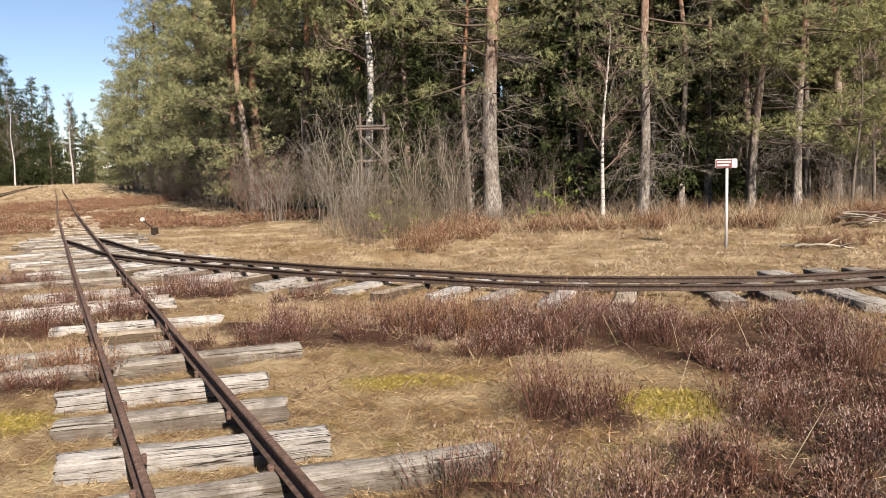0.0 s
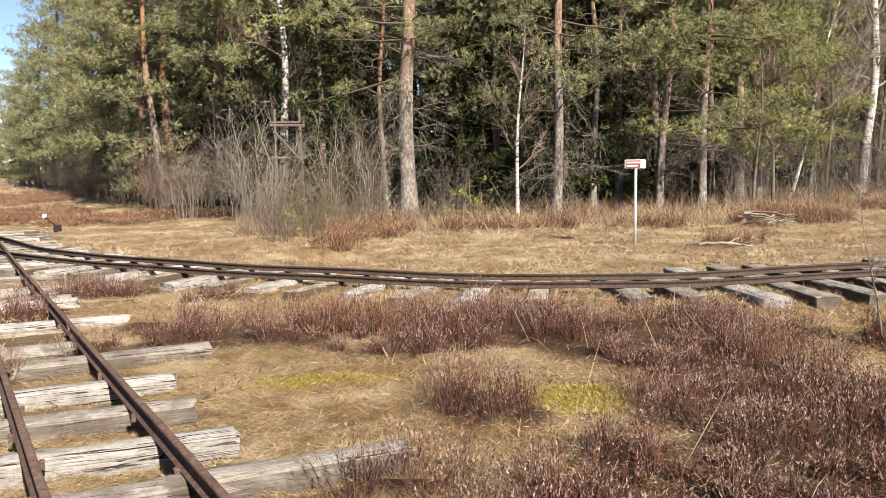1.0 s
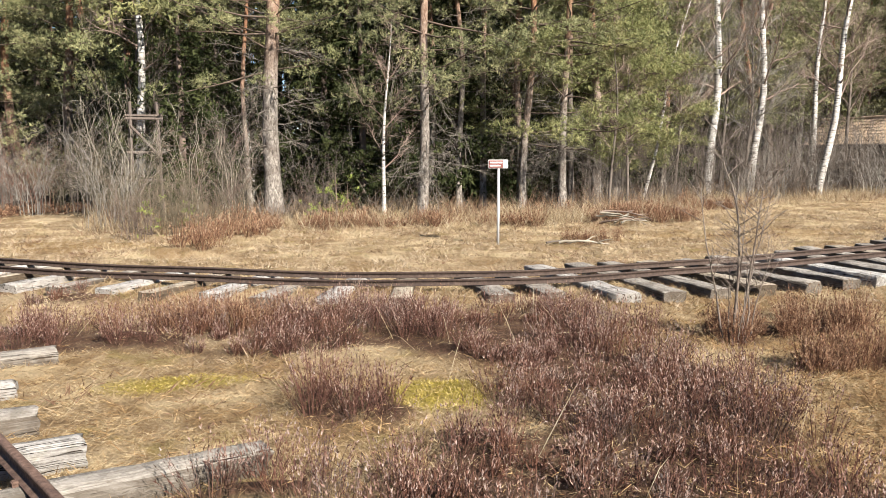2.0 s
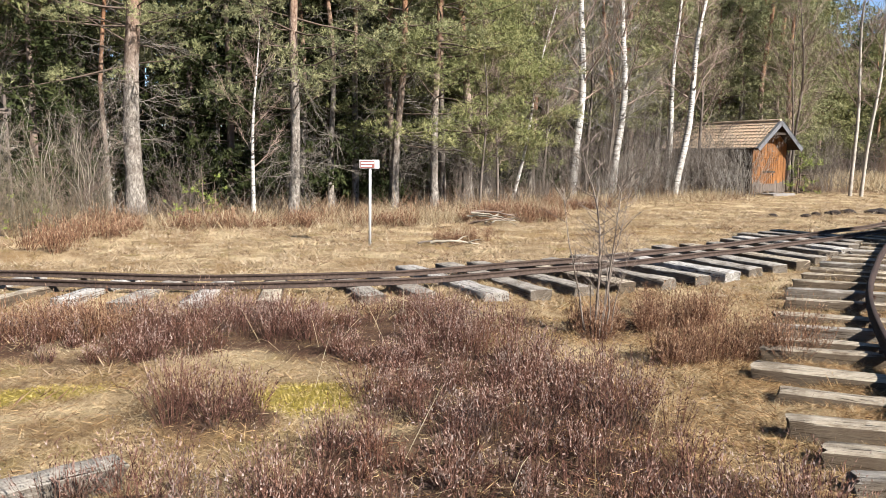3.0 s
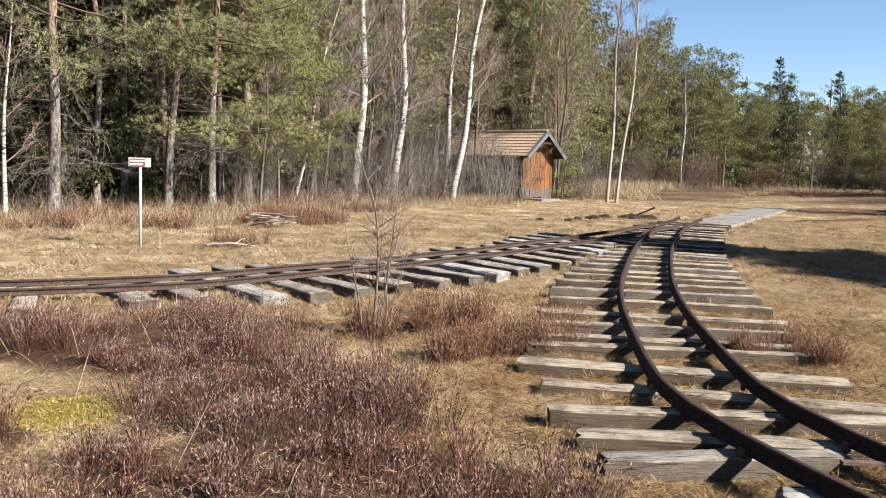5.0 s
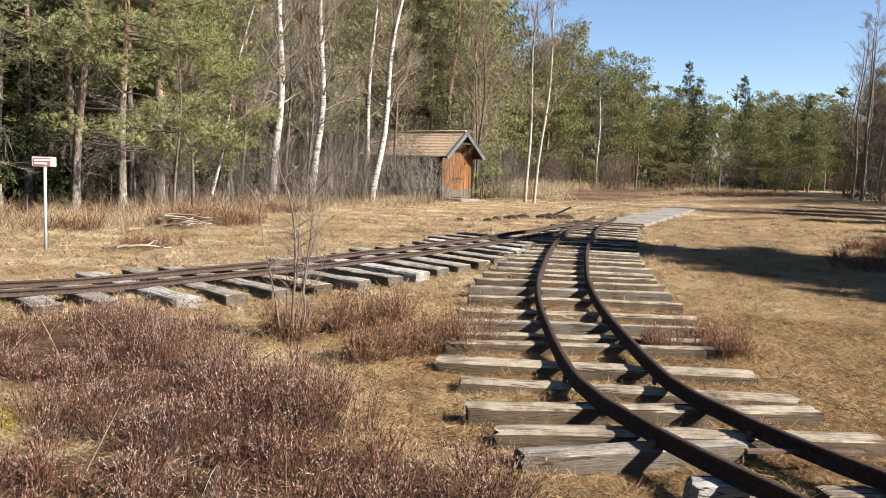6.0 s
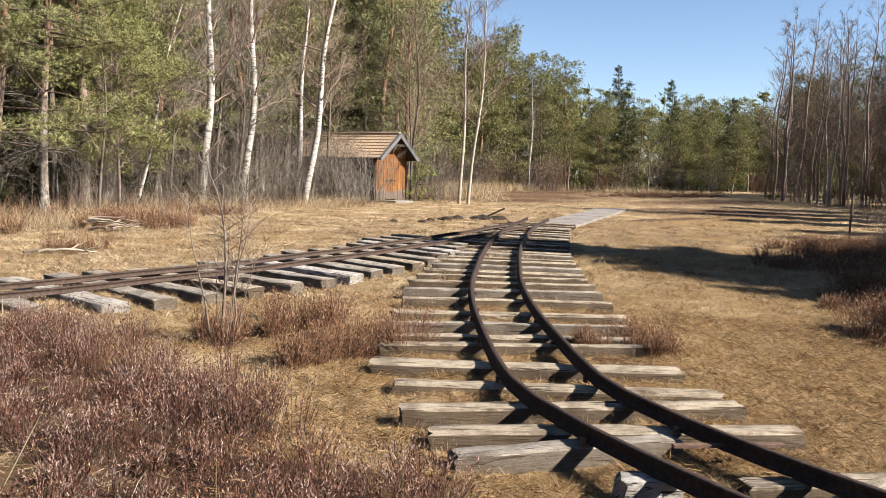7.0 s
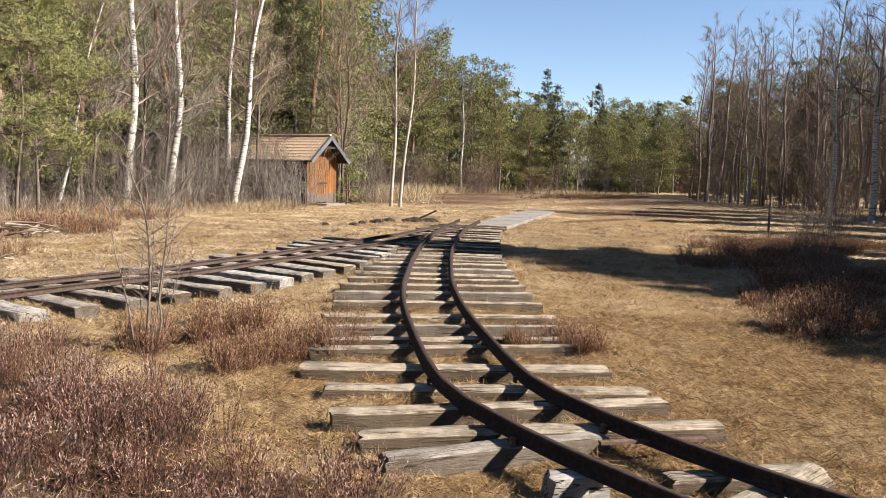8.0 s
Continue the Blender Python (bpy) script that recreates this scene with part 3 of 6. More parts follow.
def sleeper_mesh(length, width, tall, seed, rounded):
    """A hewn timber along x, its top at z = 0: worn edges, a bowed line, ragged ends."""
    rng = np.random.default_rng(seed)
    nseg, k = max(8, int(length / 0.11)), 14 if rounded else 12
    xs = np.linspace(-length / 2, length / 2, nseg + 1)
    xs[1], xs[-2] = xs[0] + 0.02, xs[-1] - 0.02
    ang = np.arange(k) * 2 * np.pi / k + 0.2
    if rounded:
        p = 3.0
        ca, sa_ = np.cos(ang), np.sin(ang)
        rad = (np.abs(ca) ** p + np.abs(sa_) ** p) ** (-1 / p)
        ring = np.stack([ca * rad, sa_ * rad], 1)
    else:
        ring = np.array([(1, 0), (1, 0.86), (0.88, 1), (0.3, 0.99), (-0.3, 1.0), (-0.88, 1), (-1, 0.86), (-1, 0), (-1, -0.9), (-0.5, -1), (0.5, -1), (1, -0.9)])
    ring = ring * [width / 2, tall / 2] - [0, tall / 2]
    wob = rng.normal(0, 0.007, (nseg + 1, k))
    wob = (wob + np.roll(wob, 1, 0) + np.roll(wob, -1, 0)) / 1.6 + rng.normal(0, 0.005, (1, k))
    bow = 0.02 * np.sin(xs / length * 3.0 + rng.uniform(0, 6)) * rng.uniform(0, 1)
    v = np.zeros((nseg + 1, k, 3))
    v[:, :, 0] = xs[:, None]
    v[:, :, 1] = ring[None, :, 0] * (1 + wob * 7) + bow[:, None]
    v[:, :, 2] = ring[None, :, 1] * (1 + wob * 3) + 0.6 * np.minimum(0, wob)
    for e in (0, -1):
        v[e, :, 0] += rng.normal(0, 0.011, k)
        v[e, :, 1] *= 0.965
        v[e, :, 2] = (v[e, :, 2] + tall / 2) * 0.95 - tall / 2
    i, j = np.arange(nseg)[:, None] * k, np.arange(k)[None]
    p0, p1 = i + j, i + (j + 1) % k
    f = [np.stack([p0, p1 + k, p1], -1).reshape(-1, 3), np.stack([p0, p0 + k, p1 + k], -1).reshape(-1, 3)]
    g = Geo()
    g.add(v.reshape(-1, 3), np.concatenate(f))
    last = nseg * k
    c0, c1 = v[0].mean(0) + [0.01, 0, 0], v[-1].mean(0) - [0.01, 0, 0]
    g.add(np.vstack([v[0], c0]), [(k, (a + 1) % k, a) for a in range(k)][::-1])
    g.add(np.vstack([v[-1], c1]), [(k, a, (a + 1) % k) for a in range(k)])
    return g


SLEEPER_SEED = [100]


def sleeper(track, x0, y0, x1, y1, width, tall, material, rounded=True, top=SLEEPER_TOP, tilt=0.0):
    SLEEPER_SEED[0] += 1
    length = math.hypot(x1 - x0, y1 - y0)
    me = sleeper_mesh(length, width, tall, SLEEPER_SEED[0], rounded).mesh("sleeper", material)
    turn = math.degrees(math.atan2(y1 - y0, x1 - x0))
    ob = child("sleeper", me, track, m=pose((x0 + x1) / 2, (y0 + y1) / 2, top, tilt, 0, turn))
    return ob


def spike(track, x, y, turn, me=[]):
    if not me:
        bm = box(-0.012, 0.012, -0.012, 0.012, -0.02, 0.012)
        box(-0.02, 0.02, -0.014, 0.014, 0.010, 0.022, 0.004, bm)
        m = bpy.data.meshes.new("rail_spike")
        bm.to_mesh(m)
        bm.free()
        m.materials.append(RUST)
        me.append(m)
    child("rail_spike", me[0], track, m=pose(x, y, SLEEPER_TOP, 0, 0, turn))


def fishplate(track, c, i, side):
    """A joint: a bolted bar on the rail's side."""
    x, y = c[i]
    tx, ty = c[i + 1] - c[i - 1]
    turn = math.degrees(math.atan2(ty, tx))
    bm = box(-0.22, 0.22, side * 0.012 - 0.006, side * 0.012 + 0.006, 0.018, 0.055, 0.003)
    plate = part("fishplate", bm, RUST_DARK, track, m=pose(x, y, SLEEPER_TOP, 0, 0, turn))
    for bx in (-0.15, -0.05, 0.05, 0.15):
        part("bolt", rod((bx, side * 0.018, 0.036), (bx, side * 0.034, 0.036), 0.012, 6), RUST, plate)


def track(label, axis, gauge, material, cuts=(0, None), tall=1.0):
    tr = thing("railway_track", label, "railway track")
    for s in (-1, 1):
        c = offset_curve(axis, s * gauge / 2)[cuts[0]:cuts[1]]
        child("rail", sweep_rail(c, SLEEPER_TOP, tall).mesh("rail", material, False), tr, "rusty narrow-gauge rail")
    return tr


rng = np.random.default_rng(7)
track_a = track("straight rusty narrow-gauge track on weathered sleepers", AXIS_A, 0.60, RUST)
track_b = track("curving rusty track crossing on heath sleepers", AXIS_B, 0.60, RUST_MID, tall=0.82)
track_c = track("curved dark rusty track on long timbers", AXIS_C, 0.60, RUST_DARK)

# sleepers of the straight track, nearest first
for x0, y0, x1, y1, w, tall, mat, tp in [
        (-1.75, 3.36, 0.22, 3.98, 0.22, 0.20, WOOD_GREY, 0.125), (-1.94, 3.97, -0.65, 4.32, 0.21, 0.20, WOOD_WHITE, 0.13), (-2.24, 4.58, -0.98, 4.95, 0.24, 0.2, WOOD_GREY, 0.12),
        (-2.5, 5.18, -1.23, 5.58, 0.2, 0.2, WOOD_WHITE, 0.125), (-3.5, 5.65, -1.16, 6.52, 0.25, 0.2, WOOD_GREY, 0.125), (-3.9, 6.25, -2.2, 6.83, 0.2, 0.18, WOOD_GREY, 0.115),
        (-3.05, 7.27, -2.5, 7.45, 0.18, 0.18, WOOD_BROWN, 0.11), (-3.7, 7.66, -2.2, 8.1, 0.18, 0.18, WOOD_WHITE, 0.10), (-4.75, 8.5, -3.0, 9.15, 0.2, 0.18, WOOD_WHITE, 0.12),
        (-4.4, 9.0, -3.2, 9.55, 0.2, 0.18, WOOD_GREY, 0.10), (-5.0, 9.75, -3.4, 10.3, 0.2, 0.18, WOOD_WHITE, 0.11), (-5.9, 10.75, -3.9, 11.35, 0.2, 0.18, WOOD_GREY, 0.12)]:
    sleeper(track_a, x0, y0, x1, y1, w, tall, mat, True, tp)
for n in range(7):
    c = np.array([-0.28, 2.0]) + np.array([0.43, -0.903]) * 0.66 * n
    sleeper(track_a, *(c - np.array([0.93, 0.37]) * 0.62), *(c + np.array([0.93, 0.37]) * 0.66), 0.2, 0.18, [WOOD_GREY, WOOD_WHITE][n % 2], True, 0.12)
for n, s in enumerate(np.arange(0, 13, 0.68)):
    d = 12.1 + 0.62 * s
    u = np.array([-0.4275, 0.904])
    across = np.array([0.904, 0.4275])
    c = np.array([-5.05, 11.95]) + u * (d - 12.1)
    right = 1.35 - 0.02 * s if s > 2 else 1.0
    a, b = c - across * rng.uniform(0.75, 1.5), c + across * rng.uniform(right - 0.2, right + 0.25)
    sleeper(track_a, *a, *b, 0.2, 0.18, [WOOD_GREY, WOOD_WHITE, WOOD_GREY, WOOD_BROWN][n % 4], bool(n % 2), 0.125 + rng.uniform(-0.01, 0.0))
for n in range(14):
    u = np.array([-0.425, 0.905])
    across = np.array([0.905, 0.425])
    c = np.array([-8.6, 19.75]) + u * 0.75 * n
    sleeper(track_a, *(c - across * rng.uniform(0.5, 0.7)), *(c + across * rng.uniform(0.5, 0.7)), 0.2, 0.18, WOOD_BROWN, True, 0.10)

# sleepers of the crossing curve
near_end, far_end = 0.62, 0.66
curve_len = np.concatenate([[0], np.cumsum(np.linalg.norm(np.diff(AXIS_B, axis=0), axis=1))])
for n, d in enumerate(np.arange(2.3, 13.4, 0.60)):
    x, y = np.interp(d, curve_len, AXIS_B[:, 0]), np.interp(d, curve_len, AXIS_B[:, 1])
    x2, y2 = np.interp(d + 0.1, curve_len, AXIS_B[:, 0]), np.interp(d + 0.1, curve_len, AXIS_B[:, 1])
    t = np.array([x2 - x, y2 - y]) / math.hypot(x2 - x, y2 - y)
    q = np.array([-t[1], t[0]])
    q = q if q[1] > 0 else -q
    ln = rng.uniform(0.95, 1.12)
    lf = rng.uniform(0.75, 1.0) if d < 6 else rng.uniform(0.5, 0.68)
    a, b = np.array([x, y]) - q * ln, np.array([x, y]) + q * lf
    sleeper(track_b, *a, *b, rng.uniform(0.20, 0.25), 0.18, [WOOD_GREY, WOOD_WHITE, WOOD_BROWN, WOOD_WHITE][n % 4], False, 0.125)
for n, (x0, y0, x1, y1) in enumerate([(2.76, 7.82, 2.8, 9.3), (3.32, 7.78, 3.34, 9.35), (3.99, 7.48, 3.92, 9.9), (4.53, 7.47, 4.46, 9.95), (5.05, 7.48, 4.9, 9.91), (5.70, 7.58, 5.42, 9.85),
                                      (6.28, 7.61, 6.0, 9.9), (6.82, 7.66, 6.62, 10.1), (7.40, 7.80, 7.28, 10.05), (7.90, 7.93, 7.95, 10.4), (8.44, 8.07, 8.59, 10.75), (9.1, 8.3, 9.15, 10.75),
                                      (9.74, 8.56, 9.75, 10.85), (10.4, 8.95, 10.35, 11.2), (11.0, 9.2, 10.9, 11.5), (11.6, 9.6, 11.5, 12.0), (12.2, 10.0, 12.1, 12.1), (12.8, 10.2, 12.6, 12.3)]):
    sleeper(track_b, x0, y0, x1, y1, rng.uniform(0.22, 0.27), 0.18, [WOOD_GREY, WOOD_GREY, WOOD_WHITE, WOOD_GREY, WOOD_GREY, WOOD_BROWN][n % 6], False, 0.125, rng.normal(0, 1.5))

# long timbers of the curved track
C_LIST = [(3.5, 1.74, 3.70, 1.55), (3.22, 2.50, 4.31, 1.85), (3.41, 2.83, 4.97, 1.42), (3.56, 3.22, 5.2, 1.86), (4.05, 3.75, 5.42, 2.09), (4.28, 4.22, 5.75, 2.52), (4.72, 4.60, 6.42, 3.05),
          (5.0, 4.92, 6.62, 3.32), (5.42, 5.22, 7.0, 3.62), (5.93, 5.68, 7.57, 3.99), (6.55, 6.15, 8.13, 4.48), (7.05, 6.6, 8.7, 4.95), (7.6, 7.05, 9.2, 5.35), (8.2, 7.47, 9.65, 5.72),
          (8.75, 7.85, 10.1, 6.05), (9.3, 8.2, 10.6, 6.42), (9.85, 8.5, 11.15, 6.86), (10.4, 8.85, 11.6, 7.2), (11.0, 9.15, 12.1, 7.55), (11.6, 9.5, 12.6, 7.9), (12.2, 9.95, 13.15, 8.3),
          (12.8, 10.35, 13.7, 8.65), (13.4, 10.8, 14.25, 9.0), (14.0, 11.2, 14.8, 9.35), (14.6, 11.75, 15.4, 9.75), (15.2, 12.15, 16.0, 10.1), (15.8, 12.6, 16.6, 10.5), (16.4, 13.0, 17.2, 10.9),
          (17.0, 13.4, 17.8, 11.3), (17.6, 13.7, 18.4, 11.65), (18.3, 13.9, 19.1, 12.0), (18.9, 14.1, 19.8, 12.4)]
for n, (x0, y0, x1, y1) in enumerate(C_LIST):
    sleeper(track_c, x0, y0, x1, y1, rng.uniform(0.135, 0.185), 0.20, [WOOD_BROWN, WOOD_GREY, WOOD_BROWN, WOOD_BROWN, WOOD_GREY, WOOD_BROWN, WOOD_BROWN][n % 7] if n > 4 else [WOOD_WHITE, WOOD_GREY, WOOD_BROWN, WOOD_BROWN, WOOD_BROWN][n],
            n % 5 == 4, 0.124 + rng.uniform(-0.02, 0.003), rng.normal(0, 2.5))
sleeper(track_c, 3.92, 1.32, 4.55, 0.78, 0.16, 0.18, WOOD_BROWN, False, 0.105)
for n, y in enumerate(np.arange(0.9, -2.8, -0.62)):
    x = np.interp(y, AXIS_C[:40, 1], AXIS_C[:40, 0])
    sleeper(track_c, x - 0.75, y + 0.15, x + 0.8, y - 0.1, 0.21, 0.18, WOOD_BROWN, True)

# spikes beside the rails at the nearest sleepers, joint bars where the rails meet
for tr, axis, lo, hi in ((track_a, AXIS_A, 2.2, 9.5), (track_c, AXIS_C, 0.8, 6.0)):
    for sgn in (-1, 1):
        c = offset_curve(axis, sgn * 0.30)
        for i in range(2, len(c) - 2, 2):
            if lo < c[i, 1] < hi and abs(c[i, 0]) < 9:
                t = c[i + 1] - c[i - 1]
                q = np.array([-t[1], t[0]]) / np.linalg.norm(t)
                spike(tr, *(c[i] + q * 0.048 * (1 if i % 4 else -1)), math.degrees(math.atan2(t[1], t[0])))
cb = offset_curve(AXIS_B, 0.30)
fishplate(track_b, cb, int(np.argmin(np.abs(cb[:, 0] - 3.55))), 1)
cb2 = offset_curve(AXIS_B, -0.30)
fishplate(track_b, cb2, int(np.argmin(np.abs(cb2[:, 0] - 4.1))), 1)
ca_ = offset_curve(AXIS_A, 0.30)
fishplate(track_a, ca_, int(np.argmin(np.abs(ca_[:, 1] - 3.55))), -1)
# a tie bar between the rails of the curve
part("tie_bar", box(-0.30, 0.30, -0.02, 0.02, -0.008, 0.008), RUST, track_c, "flat iron tie bar", pose(4.28, 1.55, 0.135, 0, 0, -42))

# a far siding at the field's edge
AXIS_D = smooth_curve([(-22, 38), (-34, 64), (-48, 96), (-60, 125)], 1.0)
track("distant narrow-gauge siding in dry grass", AXIS_D, 0.60, RUST_DARK)

# ---------------------------------------------------------------- trees
GOLD = 2.399963


def unit(v):
    v = np.asarray(v, float)
    return v / (np.linalg.norm(v) + 1e-9)


def needle_pads(g, centre, radius, rng, shoots, needles, size, width, core=0.0, flat=0.55):
    """Rounded cushions of foliage: shoots lie over an uneven upper shell like shingles, their needles spreading from it."""
    n = len(centre)
    if not n:
        return
    d = rng.normal(0, 1, (n * shoots, 3))
    d[:, 2] = d[:, 2] * 0.8 + 0.25
    d /= np.linalg.norm(d, axis=1)[:, None]
    rr = np.repeat(radius, shoots)[:, None]
    spot = np.repeat(centre, shoots, 0) + d * rr * rng.uniform(0.55, 1.0, (n * shoots, 1)) * [1, 1, flat]
    axis = np.cross(d, rng.normal(0, 1, d.shape))
    axis = axis / (np.linalg.norm(axis, axis=1)[:, None] + 1e-9) * 0.7 + d * 0.55 + [0, 0, 0.35]
    axis /= np.linalg.norm(axis, axis=1)[:, None]
    a, out = np.repeat(axis, needles, 0), np.repeat(d, needles, 0)
    base = np.repeat(spot, needles, 0) + a * size * rng.uniform(-0.2, 0.9, (len(a), 1)) + rng.normal(0, 0.25 * size, a.shape)
    way = a + rng.normal(0, 0.42, a.shape)
    way /= np.linalg.norm(way, axis=1)[:, None]
    g.blades(base, way * (size * rng.uniform(0.6, 1.2, len(a)))[:, None], width * rng.uniform(0.7, 1.3, len(a)), rng, face=out + [0, 0, 0.15] + rng.normal(0, 0.22, a.shape))
    if core:
        # broader sprays fill the middle of each cushion
        m = n * 8
        c, rr = np.repeat(centre, 8, 0), np.repeat(radius, 8)[:, None] * core
        way = rng.normal(0, 1, (m, 3)) * [1, 1, 0.7]
        way /= np.linalg.norm(way, axis=1)[:, None]
        g.blades(c + rng.normal(0, 0.28, (m, 3)) * rr * [1, 1, 0.6] - way * rr * 0.35, way * rr * 1.1, rr[:, 0] * rng.uniform(0.35, 0.65, m), rng)


def pine(seed, tall, r, crown_from, spread, shoots=24, needles=8, size=0.080, width=0.0175, dead=10, low_twigs=True, sides=4, bushy=1.0, bark=None, leaf=None, cone=False, pad=0.30, fine_to=99.0, core=0.0, layer=1.0,
         name="pine_tree", label="tall Scots pine with orange upper bark", category="tree"):
    """A conifer; above fine_to its foliage is made of fewer and coarser shoots."""
    rng = np.random.default_rng(seed)
    zs = np.linspace(-0.25, tall, 14)
    lean = rng.normal(0, 0.012, 2)
    wx, wy = rng.uniform(0, 6, 2)
    px = lean[0] * zs + 0.11 * np.sin(zs * 0.75 + wx) * np.clip(zs / 4, 0, 1)
    py = lean[1] * zs + 0.11 * np.sin(zs * 0.7 + wy) * np.clip(zs / 4, 0, 1)
    rad = r * (np.clip(1 - zs / (tall * 1.02), 0.03, 1) ** 0.75)
    rad[0] *= 1.35
    ob = thing(name, label, category)
    gt, gb, gn, gd = Geo(), Geo(), Geo(), Geo()
    gt.tube(np.stack([px, py, zs], 1), rad, 10)
    zc = tall * crown_from
    z, k = zc, 0
    pts, radii = [], []
    while z < tall - 0.15:
        u = (z - zc) / max(0.1, tall - zc)
        count = rng.integers(3, 6) if cone else rng.integers(2, 6)
        for _ in range(count):
            k += 1
            az = k * GOLD + rng.normal(0, 0.3)
            prof = ((1 - u) ** 0.9 + 0.06) if cone else (0.30 + 0.75 * (1 - u) ** 0.6) * min(1.0, 0.8 + 2.2 * u)
            ln = spread * prof * rng.uniform(0.45, 1.2)
            rise = (rng.uniform(-0.35, 0.3) + 0.6 * u) if not cone else rng.uniform(-0.35, -0.05) + 0.5 * u
            o = np.array([np.interp(z, zs, px), np.interp(z, zs, py), z])
            w = np.array([math.cos(az), math.sin(az), rise])
            s = np.linspace(0, 1, 5)
            bend = rng.uniform(-0.12, 0.3) * ln * (1 if not cone else 0.4)
            path = o + np.outer(s * ln, unit(w)) + np.outer(s ** 2 * bend, [0, 0, 1]) + rng.normal(0, 0.085, (5, 3)) * s[:, None]
            gb.tube(path, np.array([0.024, 0.019, 0.014, 0.009, 0.004]) * (0.5 + 0.25 * ln), sides)
            flat = np.array([-math.sin(az), math.cos(az), 0])
            pads = max(1, int(ln * 2.1 * bushy + 0.7))
            q = np.concatenate([[1.0], rng.uniform(0.25 if cone else 0.42, 0.98, pads - 1)])
            c = np.stack([np.interp(q, s, path[:, i]) for i in range(3)], 1)
            stray = rng.normal(0, 0.26 * ln * (1.0 if not cone else 0.6), pads) * (1.1 - 0.6 * q)
            root = c - np.outer(np.abs(stray) * 0.8, unit(w))
            c = c + np.outer(stray, flat) + np.outer(rng.normal(0.05, 0.10, pads), [0, 0, 1])
            for a, b in zip(root[1:], c[1:]):
                gb.tube(np.stack([a, (a + b) / 2 + rng.normal(0, 0.04, 3), b]), [0.011, 0.008, 0.004], 3)
            pts.append(c)
            radii.append(pad * rng.uniform(0.6, 1.35, pads) * (1.0 if not cone else 0.5 + 0.5 * (1 - u)))
        z += rng.uniform(0.30, 0.62) * (0.8 if cone else layer)
    pts, radii = np.concatenate(pts), np.concatenate(radii)
    low = pts[:, 2] < fine_to
    needle_pads(gn, pts[low], radii[low], rng, shoots, needles, size, width, core)
    needle_pads(gn, pts[~low], radii[~low], rng, max(4, shoots // 2), 4, size * 2.0, width * 3.0, core)
    for _ in range(dead):
        zz = rng.uniform(0.14, 1.25) * zc + 0.4
        az = rng.uniform(0, 6.28)
        ln = rng.uniform(0.4, 1.6)
        o = np.array([np.interp(zz, zs, px), np.interp(zz, zs, py), zz])
        s = np.linspace(0, 1, 5)
        path = o + np.outer(s * ln, [math.cos(az), math.sin(az), rng.uniform(-0.2, 0.3)]) - np.outer(s ** 2 * rng.uniform(-0.1, 0.6), [0, 0, 1]) + rng.normal(0, 0.10, (5, 3)) * s[:, None]
        gd.tube(path, [0.013, 0.010, 0.008, 0.006, 0.003], 3)
        if low_twigs:
            m = 12
            q = rng.uniform(0.25, 1, m)
            b = np.stack([np.interp(q, s, path[:, i]) for i in range(3)], 1)
            t = rng.normal(0, 0.24, (m, 3)) + 0.2 * (path[-1] - path[0]) - [0, 0, 0.06]
            gd.blades(b, t, np.full(m, 0.010), rng, rng.normal(0, 0.07, m))
            q = rng.integers(0, m, m * 3)
            gd.blades(b[q] + t[q] * rng.uniform(0.3, 0.9, (m * 3, 1)), t[q] * 0.35 + rng.normal(0, 0.10, (m * 3, 3)), np.full(m * 3, 0.006), rng)
    child("trunk", gt.mesh("trunk", bark or PINE_BARK, True), ob)
    tagged(child("branchwork", gb.mesh("branchwork", TWIG_PINE), ob), kind="stuff")
    if dead:
        tagged(child("dead_branchwork", gd.mesh("dead_branchwork", TWIG_DEAD), ob), "grey dead lower branches", kind="stuff")
    child("crown", gn.mesh("crown", leaf or NEEDLE), ob)
    return ob


